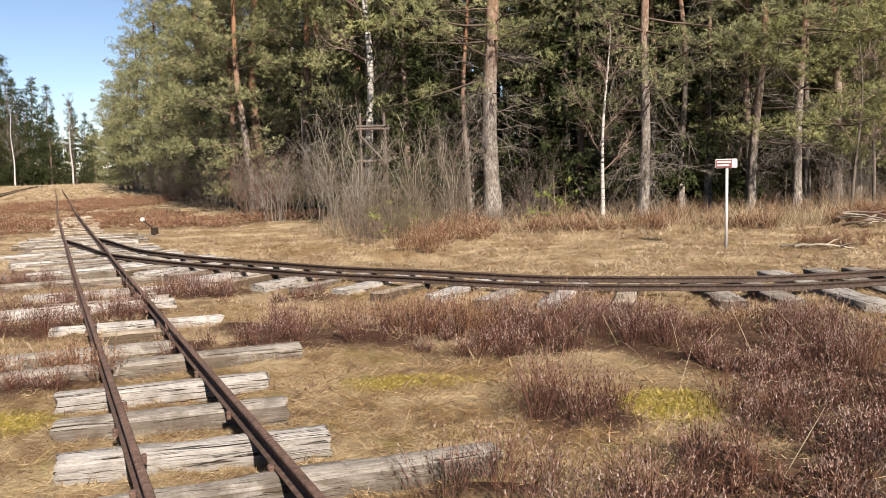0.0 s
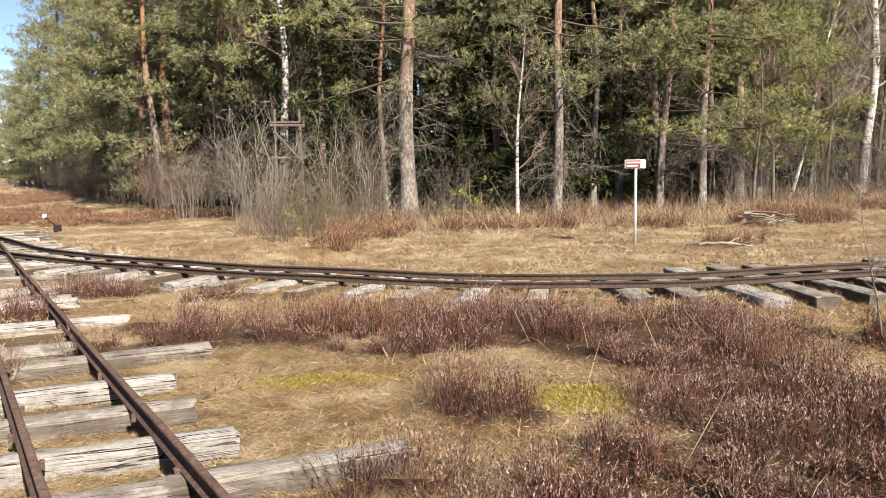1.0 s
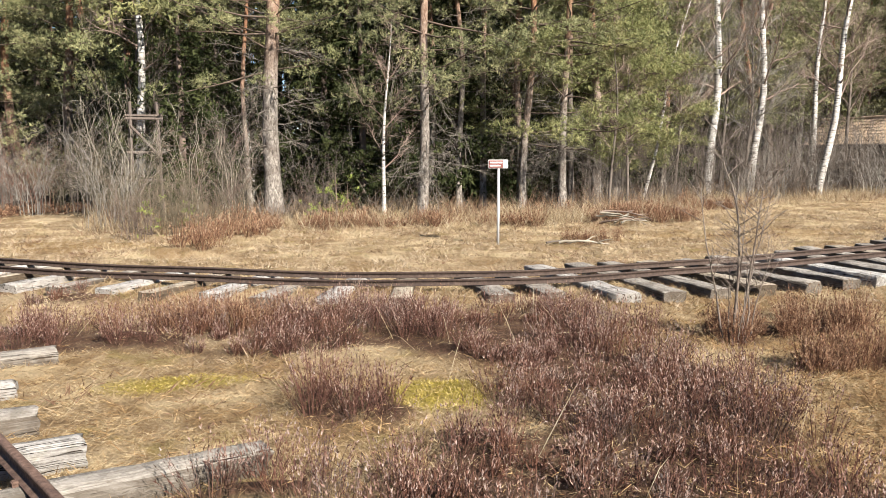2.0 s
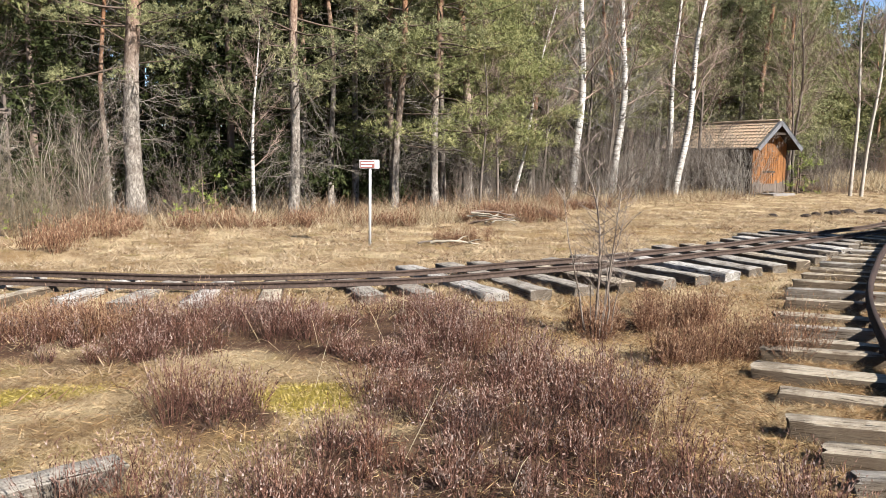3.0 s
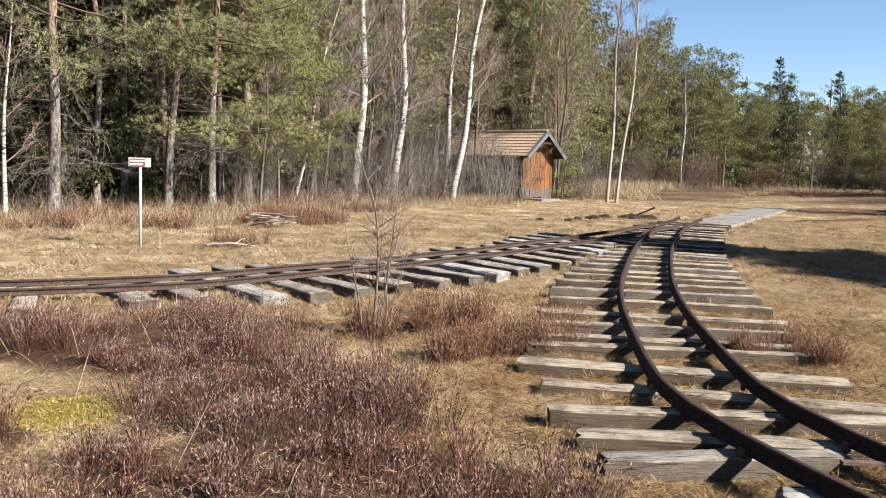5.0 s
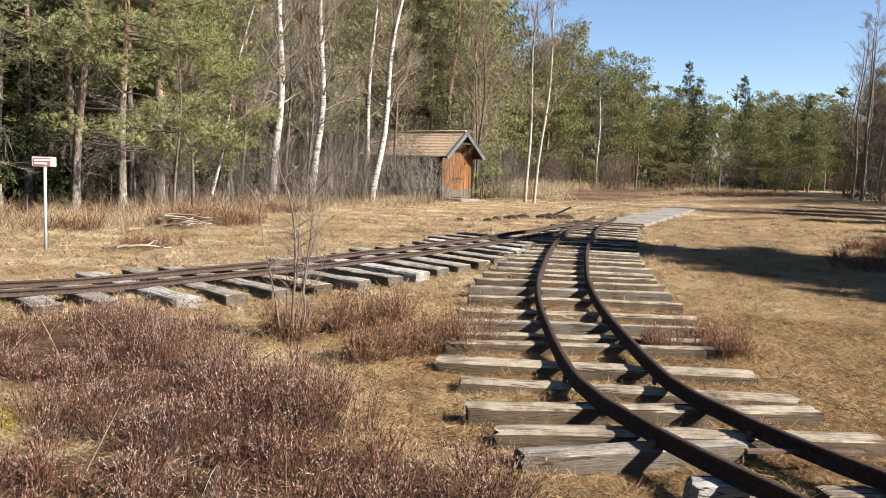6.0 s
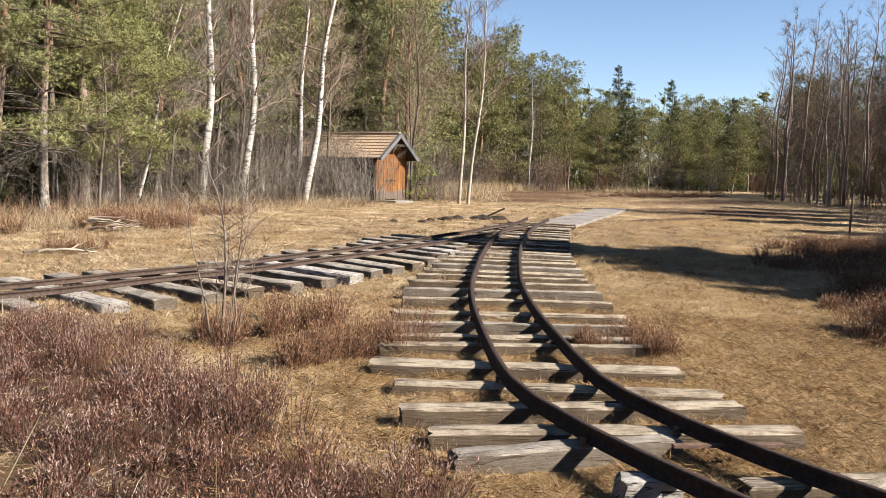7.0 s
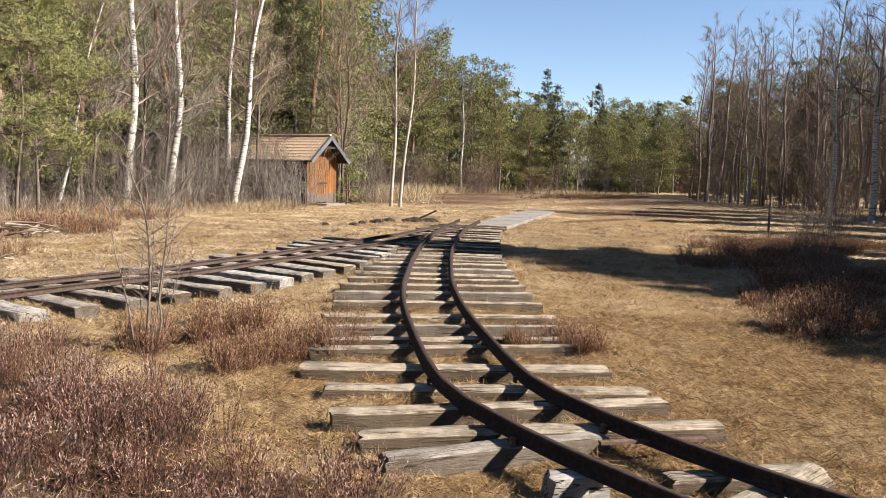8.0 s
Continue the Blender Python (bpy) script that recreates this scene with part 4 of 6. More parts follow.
def bare_tree(seed, tall, r, lean=(0, 0), fork=0.3, spread=1.5, limbs=26, twigs=7, bark=None, twig=None, name="birch_tree", label="slender white-barked birch without leaves", wiggle=0.07,
              width=0.012):
    rng = np.random.default_rng(seed)
    zs = np.linspace(-0.2, tall, 14)
    wx, wy = rng.uniform(0, 6, 2)
    px = lean[0] * zs + wiggle * np.sin(zs * 0.8 + wx) * np.clip(zs / 3, 0, 1)
    py = lean[1] * zs + wiggle * np.sin(zs * 0.7 + wy) * np.clip(zs / 3, 0, 1)
    rad = r * (np.clip(1 - zs / (tall * 1.02), 0.02, 1) ** 0.8)
    ob = thing(name, label, "tree")
    gt, gb = Geo(), Geo()
    gt.tube(np.stack([px, py, zs], 1), rad, 8)
    for k in range(limbs):
        u = fork + (1 - fork) * (k + rng.uniform(0, 1)) / limbs
        z = u * tall
        az = k * GOLD + rng.normal(0, 0.4)
        ln = spread * (0.25 + (1 - u) ** 0.7) * rng.uniform(0.6, 1.2)
        o = np.array([np.interp(z, zs, px), np.interp(z, zs, py), z])
        s = np.linspace(0, 1, 5)
        path = o + np.outer(s * ln, [math.cos(az), math.sin(az), rng.uniform(0.3, 1.5)]) + rng.normal(0, 0.07, (5, 3)) * s[:, None]
        path += np.outer(s ** 2 * ln * rng.uniform(-0.2, 0.25), [0, 0, 1])
        r0 = 0.3 * np.interp(z, zs, rad) + 0.004
        gb.tube(path, r0 * np.array([1, 0.75, 0.55, 0.35, 0.15]) + 0.0025, 4)
        m = int(twigs * (0.5 + ln))
        q = rng.uniform(0.2, 1, m)
        b = np.stack([np.interp(q, s, path[:, i]) for i in range(3)], 1)
        w = rng.normal(0, 0.45, (m, 3)) * ln * 0.5 + 0.35 * (path[-1] - path[0]) + np.array([0, 0, 0.12])
        gb.blades(b, w, np.full(m, width), rng, rng.normal(0, 0.05, m))
        m2 = m * 6
        q2 = rng.integers(0, m, m2)
        b2 = b[q2] + w[q2] * rng.uniform(0.2, 0.95, (m2, 1))
        gb.blades(b2, w[q2] * 0.35 + rng.normal(0, 0.16, (m2, 3)), np.full(m2, width * 0.7), rng)
    child("trunk", gt.mesh("trunk", bark or BIRCH_BARK, True), ob)
    tagged(child("branchwork", gb.mesh("branchwork", twig or TWIG_BROWN), ob), kind="stuff")
    return ob


def shrub(seed, tall, stems, spread, twig, label, twigs=12, width=0.010, r=0.011, name="leafless_shrub"):
    """Many arching stems that branch into fine, crooked twigs."""
    rng = np.random.default_rng(seed)
    ob = thing(name, label, "shrub")
    g = Geo()
    for k in range(stems):
        az = rng.uniform(0, 6.28)
        out = rng.uniform(0.05, 1.15) * spread
        h = tall * rng.uniform(0.35, 1.1)
        s = np.linspace(0, 1, 6)
        foot = np.array([math.cos(az), math.sin(az), 0]) * rng.uniform(0, 0.45) * spread + rng.normal(0, 0.08, 3) * [1, 1, 0]
        path = foot + np.outer(s ** 0.85, [0, 0, h]) + np.outer(s ** rng.uniform(1.1, 2.2) * out, [math.cos(az), math.sin(az), 0]) + rng.normal(0, 0.05 * tall, (6, 3)) * s[:, None]
        path[0, 2] = -0.1
        g.tube(path, r * rng.uniform(0.45, 1.1) * np.array([1.2, 1, 0.8, 0.6, 0.4, 0.15]), 3)
        m = twigs
        q = rng.uniform(0.2, 1, m)
        b = np.stack([np.interp(q, s, path[:, i]) for i in range(3)], 1)
        w = rng.normal(0, 0.17, (m, 3)) * tall * 0.5 + np.array([math.cos(az) * 0.1, math.sin(az) * 0.1, 0.2]) * tall * 0.5
        g.blades(b, w, np.full(m, width * 0.8), rng, rng.normal(0, 0.04, m))
        m2 = m * 5 // 2
        q2 = rng.integers(0, m, m2)
        b2 = b[q2] + w[q2] * rng.uniform(0.2, 0.9, (m2, 1))
        g.blades(b2, w[q2] * 0.4 + rng.normal(0, 0.09, (m2, 3)), np.full(m2, width * 0.55), rng)
    tagged(child("twigwork", g.mesh("twigwork", twig), ob), kind="stuff")
    return ob


USED = {}


def plant(proto, x, y, turn=0.0, scale=1.0, tilt=(0, 0), group="", label=""):
    """Sets a tree or shrub into the ground: the first time the original, then copies."""
    m = pose(x, y, float(height(x, y)), tilt[0], tilt[1], turn) @ Matrix.Scale(scale, 4)
    if proto.name in USED:
        ob = copy_thing(proto, m)
    else:
        USED[proto.name] = True
        proto.matrix_basis = m
        proto.scale = (1, 1, 1)
        proto.matrix_basis = pose(x, y, float(height(x, y)), tilt[0], tilt[1], turn)
        ob = proto
    if label or group:
        tagged(ob, label, group=group)
    return ob


# the pines that stand out at the wood's edge, each of its own shape
EDGE_PINE = "broad low-branched Scots pine with yellow-green needles"
plant(pine(11, 15.5, 0.215, 0.20, 2.5, dead=26, bushy=0.8, fine_to=6.5, label="stout Scots pine with grey lower bark at the wood edge"), 1.30, 20.9)
plant(pine(12, 14.0, 0.125, 0.18, 2.4, dead=30, bushy=0.8, fine_to=6.5, label="gnarled Scots pine with dead twigs and orange upper trunk"), 4.75, 19.6, tilt=(0, 2.0))
plant(pine(13, 14.0, 0.10, 0.22, 2.1, dead=26, bushy=0.8, fine_to=6.5), 7.55, 20.2)
plant(pine(14, 12.5, 0.11, 0.13, 2.6, bushy=1.5, fine_to=6.5, leaf=NEEDLE_YELLOW, label="low-branched Scots pine with yellow-green needles"), 8.75, 20.4)
plant(pine(15, 13.0, 0.10, 0.30, 1.8, dead=20, fine_to=7.0), 2.55, 23.9)
plant(pine(16, 14.5, 0.16, 0.26, 2.4, dead=20, fine_to=7.0), 7.7, 25.0)
plant(pine(17, 14.0, 0.17, 0.24, 2.8, dead=20, fine_to=8.0, width=0.015, label="tall Scots pine with bright orange trunk"), -4.7, 29.5)
for seed, tall, r, low, spread, x, y in [(21, 12.0, 0.15, 0.11, 2.7, 11.3, 23.6), (22, 12.5, 0.15, 0.10, 2.7, 13.0, 25.8), (18, 13.5, 0.17, 0.11, 3.0, 12.2, 24.3), (19, 13.0, 0.16, 0.10, 2.9, 14.0, 27.2),
                                         (20, 12.5, 0.14, 0.12, 2.7, 10.6, 22.3)]:
    plant(pine(seed, tall, r, low, spread, bushy=1.8, pad=0.34, shoots=26, needles=8, width=0.019, fine_to=7.2, leaf=NEEDLE_YELLOW, label=EDGE_PINE), x, y)

# slender pines with high crowns whose trunks show in front of the dark wood
SLIM = pine(36, 13.5, 0.085, 0.42, 1.7, dead=22, bushy=0.8, shoots=20, needles=7, size=0.085, width=0.022, fine_to=7.0, label="slender Scots pine with a long bare trunk")
for x, y, turn, size in [(6.2, 21.4, 20, 1.0), (6.95, 21.7, 130, 1.1), (0.72, 21.5, 250, 0.8), (3.45, 22.4, 310, 0.95), (5.55, 21.9, 75, 0.9), (8.1, 21.9, 190, 1.15), (9.7, 22.0, 280, 1.0), (-0.4, 23.0, 30, 1.05)]:
    plant(SLIM, x, y, turn, size, group="slender pines of the wood")

MIDDLE = dict(shoots=20, needles=7, size=0.10, width=0.030, sides=3, pad=0.42, bushy=1.3, layer=1.5)
PINES = [pine(31, 13.0, 0.15, 0.20, 2.8, **MIDDLE), pine(32, 12.0, 0.14, 0.26, 2.7, **MIDDLE), pine(33, 11.5, 0.14, 0.08, 2.8, label="low-branched Scots pine with dense green crown", **MIDDLE),
         pine(34, 14.0, 0.17, 0.33, 2.5, **MIDDLE)]
DENSE_PINE = pine(35, 11.5, 0.15, 0.06, 2.7, shoots=6, needles=3, size=0.20, width=0.09, pad=0.5, bushy=1.8, sides=3, dead=0, core=1.0, label="dense low-branched Scots pine beside the clearing")
FAR = dict(shoots=16, needles=5, size=0.16, width=0.062, pad=0.54, bushy=1.15, layer=1.5, sides=3, low_twigs=False)
FAR_PINES = [pine(41, 11.5, 0.15, 0.15, 3.1, leaf=NEEDLE_FAR, dead=4, label="distant Scots pine in a wood", **FAR),
             pine(42, 11.0, 0.14, 0.05, 3.2, leaf=NEEDLE_FAR, dead=4, label="distant low-branched Scots pine", **FAR),
             pine(43, 12.0, 0.14, 0.34, 2.7, leaf=NEEDLE_FAR, dead=6, label="distant slender Scots pine", **FAR)]
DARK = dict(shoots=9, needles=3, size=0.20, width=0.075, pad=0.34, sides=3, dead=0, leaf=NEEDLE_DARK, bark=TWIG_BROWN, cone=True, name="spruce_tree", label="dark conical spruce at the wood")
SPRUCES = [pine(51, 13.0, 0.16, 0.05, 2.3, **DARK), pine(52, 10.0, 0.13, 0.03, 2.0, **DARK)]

# pines along the receding left edge and filling the wood behind
rng = np.random.default_rng(21)
spots_taken = [(6.2, 21.4), (6.95, 21.7), (0.72, 21.5), (3.45, 22.4), (5.55, 21.9), (8.1, 21.9), (9.7, 22.0), (1.3, 20.9), (4.75, 19.6), (7.55, 20.2), (8.75, 20.4), (2.55, 23.9), (7.7, 25.0), (-4.7, 29.5), (12.2, 24.3), (14.0, 27.2), (11.3, 23.6), (13.0, 25.8), (10.6, 22.3), (26.3, 27.2), (26.2, 28.8), (26.0, 30.4), (25.9, 31.8), (27.2, 29.5)]


def free_spot(x, y, gap):
    if any(math.hypot(x - a, y - b) < gap for a, b in spots_taken):
        return False
    spots_taken.append((x, y))
    return True


# left edge: crowns nearly to the ground
for x, y, v, s in [(-6.6, 29.0, 2, 1.05), (-8.2, 33.5, 0, 1.0), (-9.8, 37.0, 2, 1.0), (-11.6, 41.5, 2, 1.05), (-13.5, 46.0, 0, 1.05), (-15.8, 52.0, 2, 1.05), (-16.4, 58.5, 2, 1.0), (-19.3, 66.0, 0, 1.0),
                   (-23.3, 74.0, 2, 0.95), (-26.8, 83.0, 2, 0.95), (-31.3, 93.0, 2, 0.9), (-23.2, 64.5, 0, 1.0), (-25.0, 68.5, 2, 0.95), (-28.0, 74.5, 0, 0.85), (-31.0, 80.5, 2, 0.8), (-36.2, 91.0, 2, 0.8), (-21.2, 61.0, 2, 1.0), (-19.0, 59.5, 2, 1.0), (-17.6, 56.4, 2, 1.05), (-17.4, 53.6, 0, 1.05), (-26.4, 71.5, 2, 0.85), (-29.4, 77.0, 2, 0.75), (-2.4, 24.6, 1, 1.05), (-5.0, 34.0, 3, 1.0), (-1.2, 28.0, 0, 1.0), (-10.0, 44.0, 3, 0.95),
                   (-7.0, 39.0, 0, 1.05), (-13.0, 53.0, 0, 1.1)]:
    if free_spot(x, y, 0.8):
        plant(PINES[v], x, y, rng.uniform(0, 360), s, (rng.normal(0, 1.5), rng.normal(0, 1.5)), "pines of the wood")
tries = 0
count = 0
while count < 44 and tries < 4000:
    tries += 1
    x, y = rng.uniform(-14, 36), rng.uniform(20, 46)
    w = float(behind_edge(x, y))
    if 1.8 < w < 17 and free_spot(x, y, 1.6):
        plant([SPRUCES[0], PINES[3], SPRUCES[1], FAR_PINES[2]][count % 4] if w > 4 else PINES[[1, 3, 3][count % 3]], x, y, rng.uniform(0, 360), rng.uniform(0.85, 1.1), (rng.normal(0, 1.5), rng.normal(0, 1.5)), "pines of the wood")
        count += 1
count, tries = 0, 0
while count < 26 and tries < 4000:
    tries += 1
    x, y = rng.uniform(-24, 40), rng.uniform(36, 74)
    w = float(behind_edge(x, y))
    if 14 < w < 34 and free_spot(x, y, 2.0):
        plant([*FAR_PINES, *SPRUCES][count % 5], x, y, rng.uniform(0, 360), rng.uniform(1.0, 1.3), group="trees deep in the wood")
        count += 1
# dark young spruces, set here also to blacken the depth between the trunks
count, tries = 0, 0
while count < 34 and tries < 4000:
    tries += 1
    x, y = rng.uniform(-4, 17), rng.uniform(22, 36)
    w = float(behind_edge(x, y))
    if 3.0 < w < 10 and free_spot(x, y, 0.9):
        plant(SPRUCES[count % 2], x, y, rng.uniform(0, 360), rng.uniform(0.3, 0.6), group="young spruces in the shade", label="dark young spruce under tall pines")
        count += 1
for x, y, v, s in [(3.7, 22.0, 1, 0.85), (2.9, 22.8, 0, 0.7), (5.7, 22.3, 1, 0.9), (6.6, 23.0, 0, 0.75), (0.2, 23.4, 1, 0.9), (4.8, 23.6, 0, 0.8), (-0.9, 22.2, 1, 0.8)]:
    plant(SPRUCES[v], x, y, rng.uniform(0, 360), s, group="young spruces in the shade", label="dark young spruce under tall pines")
# behind the hut and along the far edge
for n in range(30):
    x = rng.uniform(27, 40)
    y = rng.uniform(33, 50)
    if float(behind_edge(x, y)) > 1.0 and free_spot(x, y, 1.4):
        plant([SPRUCES[0], FAR_PINES[0], PINES[1], FAR_PINES[1]][n % 4], x, y, rng.uniform(0, 360), rng.uniform(0.85, 1.05), group="pines of the wood")
for x, y, v, s in [(29.6, 31.6, 0, 1.15), (31.8, 30.6, 2, 1.1), (24.2, 31.0, 0, 1.15), (33.4, 33.0, 0, 1.1), (36.0, 36.5, 2, 1.15), (22.2, 30.2, 1, 1.1), (18.6, 29.0, 0, 1.1), (39.5, 39.0, 0, 1.15), (34.6, 35.2, 2, 1.2), (27.6, 33.4, 2, 1.25)]:
    plant(PINES[v], x, y, rng.uniform(0, 360), s, group="pines of the wood")
for n in range(120):
    az, d = radians(rng.uniform(42, 70.5)), rng.uniform(0, 1) ** 1.5 * 26
    near = np.interp(math.degrees(az), [42, 50, 53, 58, 63, 66, 70.5], [52, 66, 74, 78, 84, 92, 112])
    x, y = (near + d) * math.sin(az), (near + d) * math.cos(az)
    if free_spot(x, y, 1.8):
        far = [FAR_PINES[0], FAR_PINES[1], FAR_PINES[2], FAR_PINES[0], FAR_PINES[1], FAR_PINES[0], SPRUCES[0], FAR_PINES[2]][n % 8]
        lift = np.interp(math.degrees(az), [42, 51, 54, 58, 62, 70], [1.3, 1.22, 1.05, 0.95, 0.9, 0.85])
        plant(far, x, y, rng.uniform(0, 360), lift * rng.uniform(0.68, 1.12) * (0.9 + 0.25 * d / 26), (rng.normal(0, 2), rng.normal(0, 2)), group="trees of the far wood")
# far left of the field: spruces and birches, with the wood beyond
for x, y, v, s in [(-77, 150, 0, 1.75), (-79.5, 152, 0, 1.6), (-73, 151, 1, 1.9), (-70, 150, 0, 1.35), (-75, 149, 0, 1.45), (-67, 153, 1, 1.5), (-88, 150, 0, 1.75), (-82, 152, 0, 1.6), (-79, 148, 1, 1.7), (-74, 150, 0, 1.3), (-70, 152, 1, 1.25), (-92, 146, 1, 1.9), (-97, 150, 0, 1.6), (-66, 156, 0, 1.0), (-62, 150, 1, 1.05),
                   (-85, 160, 1, 1.7), (-77, 162, 0, 1.1), (-57, 146, 0, 1.0), (-52, 134, 1, 1.2), (-47, 124, 0, 0.9)]:
    plant(SPRUCES[v], x, y, rng.uniform(0, 360), s, group="spruces across the field")

# ------------------------------------------------ leafless trees
# birches at the edge: plan place, height, radius, lean
for n, (x, y, tall, r, lx, ly) in enumerate([
        (3.75, 19.3, 4.6, 0.055, 0.03, 0.0), (4.25, 24.6, 5.5, 0.06, 0.05, 0.0), (0.85, 23.0, 5.0, 0.075, -0.02, 0.0), (-1.9, 22.5, 11.5, 0.12, 0.0, 0.0), (11.2, 21.5, 4.2, 0.05, 0.02, 0.0),
        (15.6, 24.4, 12.5, 0.165, 0.055, 0.02), (17.6, 24.9, 12.0, 0.15, 0.07, 0.02), (21.6, 27.0, 12.0, 0.12, 0.06, 0.0), (20.4, 25.0, 12.5, 0.14, 0.14, -0.05), (12.6, 23.2, 7.5, 0.06, 0.26, 0.02),
        (28.6, 24.2, 12.5, 0.08, 0.03, -0.01), (29.0, 24.0, 12.5, 0.075, 0.08, -0.03), (28.6, 27.2, 9.5, 0.07, 0.02, 0.0), (24.6, 28.6, 9.5, 0.08, 0.02, 0.0), (29.6, 28.5, 9.0, 0.07, 0.03, 0.0),
        (16.9, 25.6, 9.0, 0.07, 0.03, 0.0), (14.2, 24.0, 8.0, 0.05, 0.02, 0.02), (17.4, 25.0, 7.0, 0.05, 0.05, 0.0), (10.2, 20.6, 5.0, 0.045, 0.02, 0.0)]):
    white = n not in (4, 12, 13, 14, 15, 16, 17, 18)
    plant(bare_tree(200 + n, tall, r, (lx, ly), 0.25, 1.4 if tall > 6 else 0.7, 34 if tall > 6 else 14, 9, ASPEN_BARK if n in (10, 11) else BIRCH_BARK if white else TWIG_GREY, TWIG_PALE if n in (15, 16, 17) else TWIG_BIRCH,
                    label="slender white-barked birch without leaves" if white else "thin grey leafless tree at the wood edge", name="birch_tree" if white else "bare_tree", wiggle=0.17 if n in (10, 11) else 0.12), x, y)
# thicker grey leaning trunks behind the birches
for n, (x, y, lx) in enumerate([(19.8, 28.4, 0.12), (20.6, 29.6, 0.07), (18.9, 29.4, 0.02)]):
    plant(bare_tree(240 + n, 13.0, 0.19, (lx, 0), 0.4, 1.8, 26, 7, PINE_BARK, TWIG_BROWN, name="bare_tree", label="stout leafless tree with grey-brown bark"), x, y)
BARE = [bare_tree(260, 12.5, 0.10, (0.02, 0.0), 0.12, 1.25, 36, 10, TWIG_BIRCH, TWIG_BIRCH, "bare_tree", "tall thin leafless tree beside the clearing", 0.12, 0.011),
        bare_tree(261, 13.5, 0.12, (-0.01, 0.02), 0.2, 1.4, 34, 9, TWIG_BIRCH, TWIG_BROWN, "bare_tree", "tall thin leafless tree beside the clearing", 0.12, 0.011),
        bare_tree(262, 11.5, 0.09, (0.0, -0.02), 0.12, 1.2, 36, 10, TWIG_BIRCH, TWIG_BIRCH, "bare_tree", "tall thin leafless tree beside the clearing", 0.12, 0.011)]
WHITE_FAR = bare_tree(263, 12.0, 0.13, (0.0, 0.0), 0.3, 1.4, 30, 7, BIRCH_BARK, TWIG_GREY, wiggle=0.1, width=0.02)
# the wood on the right of the clearing
for n in range(94):
    az, d = radians(rng.uniform(69.6, 88)), rng.uniform(0, 1) ** 1.3 * 22
    near = np.interp(math.degrees(az), [70, 73, 80, 88], [68, 60, 52, 44])
    x, y = (near + d) * math.sin(az), (near + d) * math.cos(az)
    if free_spot(x, y, 0.8):
        plant([BARE[0], BARE[1], BARE[2], BARE[1], WHITE_FAR][n % 5] if d < 18 else FAR_PINES[n % 3], x, y, rng.uniform(0, 360), rng.uniform(0.8, 1.1), (rng.normal(0, 2), rng.normal(0, 2)),
              "trees beside the clearing")
for n in range(20):
    az = radians(rng.uniform(71, 88))
    d = rng.uniform(82, 100)
    x, y = d * math.sin(az), d * math.cos(az)
    if free_spot(x, y, 1.4):
        plant(FAR_PINES[n % 3], x, y, rng.uniform(0, 360), rng.uniform(0.7, 0.9), group="trees beside the clearing")
# the wood that shades the clearing, beyond the view
for n, (x, y, s) in enumerate([(19.3, -3.6, 0.92), (20.3, -6.1, 0.92), (18.3, -6.4, 0.82), (16.7, -8.1, 0.76), (15.1, -9.2, 0.7), (13.3, -10.2, 0.66), (22.1, -7.6, 0.75), (14.1, -11.6, 0.8), (18.9, -6.0, 0.82), (17.5, -7.2, 0.78), (19.9, -4.8, 0.86), (15.9, -8.7, 0.68), (14.2, -9.8, 0.67), (12.4, -10.6, 0.68), (17.0, -9.6, 0.72), (18.0, -9.1, 0.8),
                              (21.0, -10.0, 0.8), (16.1, -11.2, 0.82), (25.0, -7.0, 0.75), (28.0, -5.5, 0.8), (19.5, -12.2, 0.85), (31.5, -4.0, 0.8), (36, -1.0, 0.85), (40, 0.5, 0.9), (44, 1.5, 0.95), (49, 2.5, 0.95), (10.9, -2.3, 0.30)]):
    plant(DENSE_PINE, x, y, rng.uniform(0, 360), s, group="trees beside the clearing")
for x, y, s in [(37.5, 6.2, 1.1), (38.6, 5.0, 1.15), (36.6, 7.6, 0.9), (-80, 140, 1.25), (-75, 138, 1.2), (-71, 139, 1.15), (-60, 136, 1.2), (58, 41.5, 0.85)]:
    plant(WHITE_FAR, x, y, rng.uniform(0, 360), s, group="birches across the field")

# ------------------------------------------------ shrubs along the edge
SHRUBS = [shrub(301, 2.6, 24, 0.9, TWIG_GREY, "tangled grey leafless shrub at the wood", width=0.009, r=0.008), shrub(302, 3.4, 15, 0.8, TWIG_GREY, "tall thicket of grey leafless stems", width=0.009, r=0.010),
          shrub(303, 1.9, 28, 1.0, TWIG_BROWN, "brown leafless shrub at the wood edge", width=0.009, r=0.008), shrub(304, 2.2, 28, 0.9, TWIG_RED, "reddish leafless shrub at the wood edge", width=0.009, r=0.008),
          shrub(305, 2.3, 30, 1.15, TWIG_PALE, "dense grey leafless shrub at the wood edge", twigs=10, width=0.007, r=0.007),
          shrub(306, 2.7, 22, 1.2, TWIG_PALE, "tangle of pale leafless twigs beside the hut", twigs=12, width=0.010, r=0.010),
          shrub(307, 2.4, 26, 0.9, TWIG_OLIVE, "olive-brown leafless shrub at the wood edge", width=0.010, r=0.009),
          shrub(308, 3.0, 12, 0.7, TWIG_STEM, "thin pale leafless stems at the wood edge", twigs=9, width=0.008, r=0.012)]
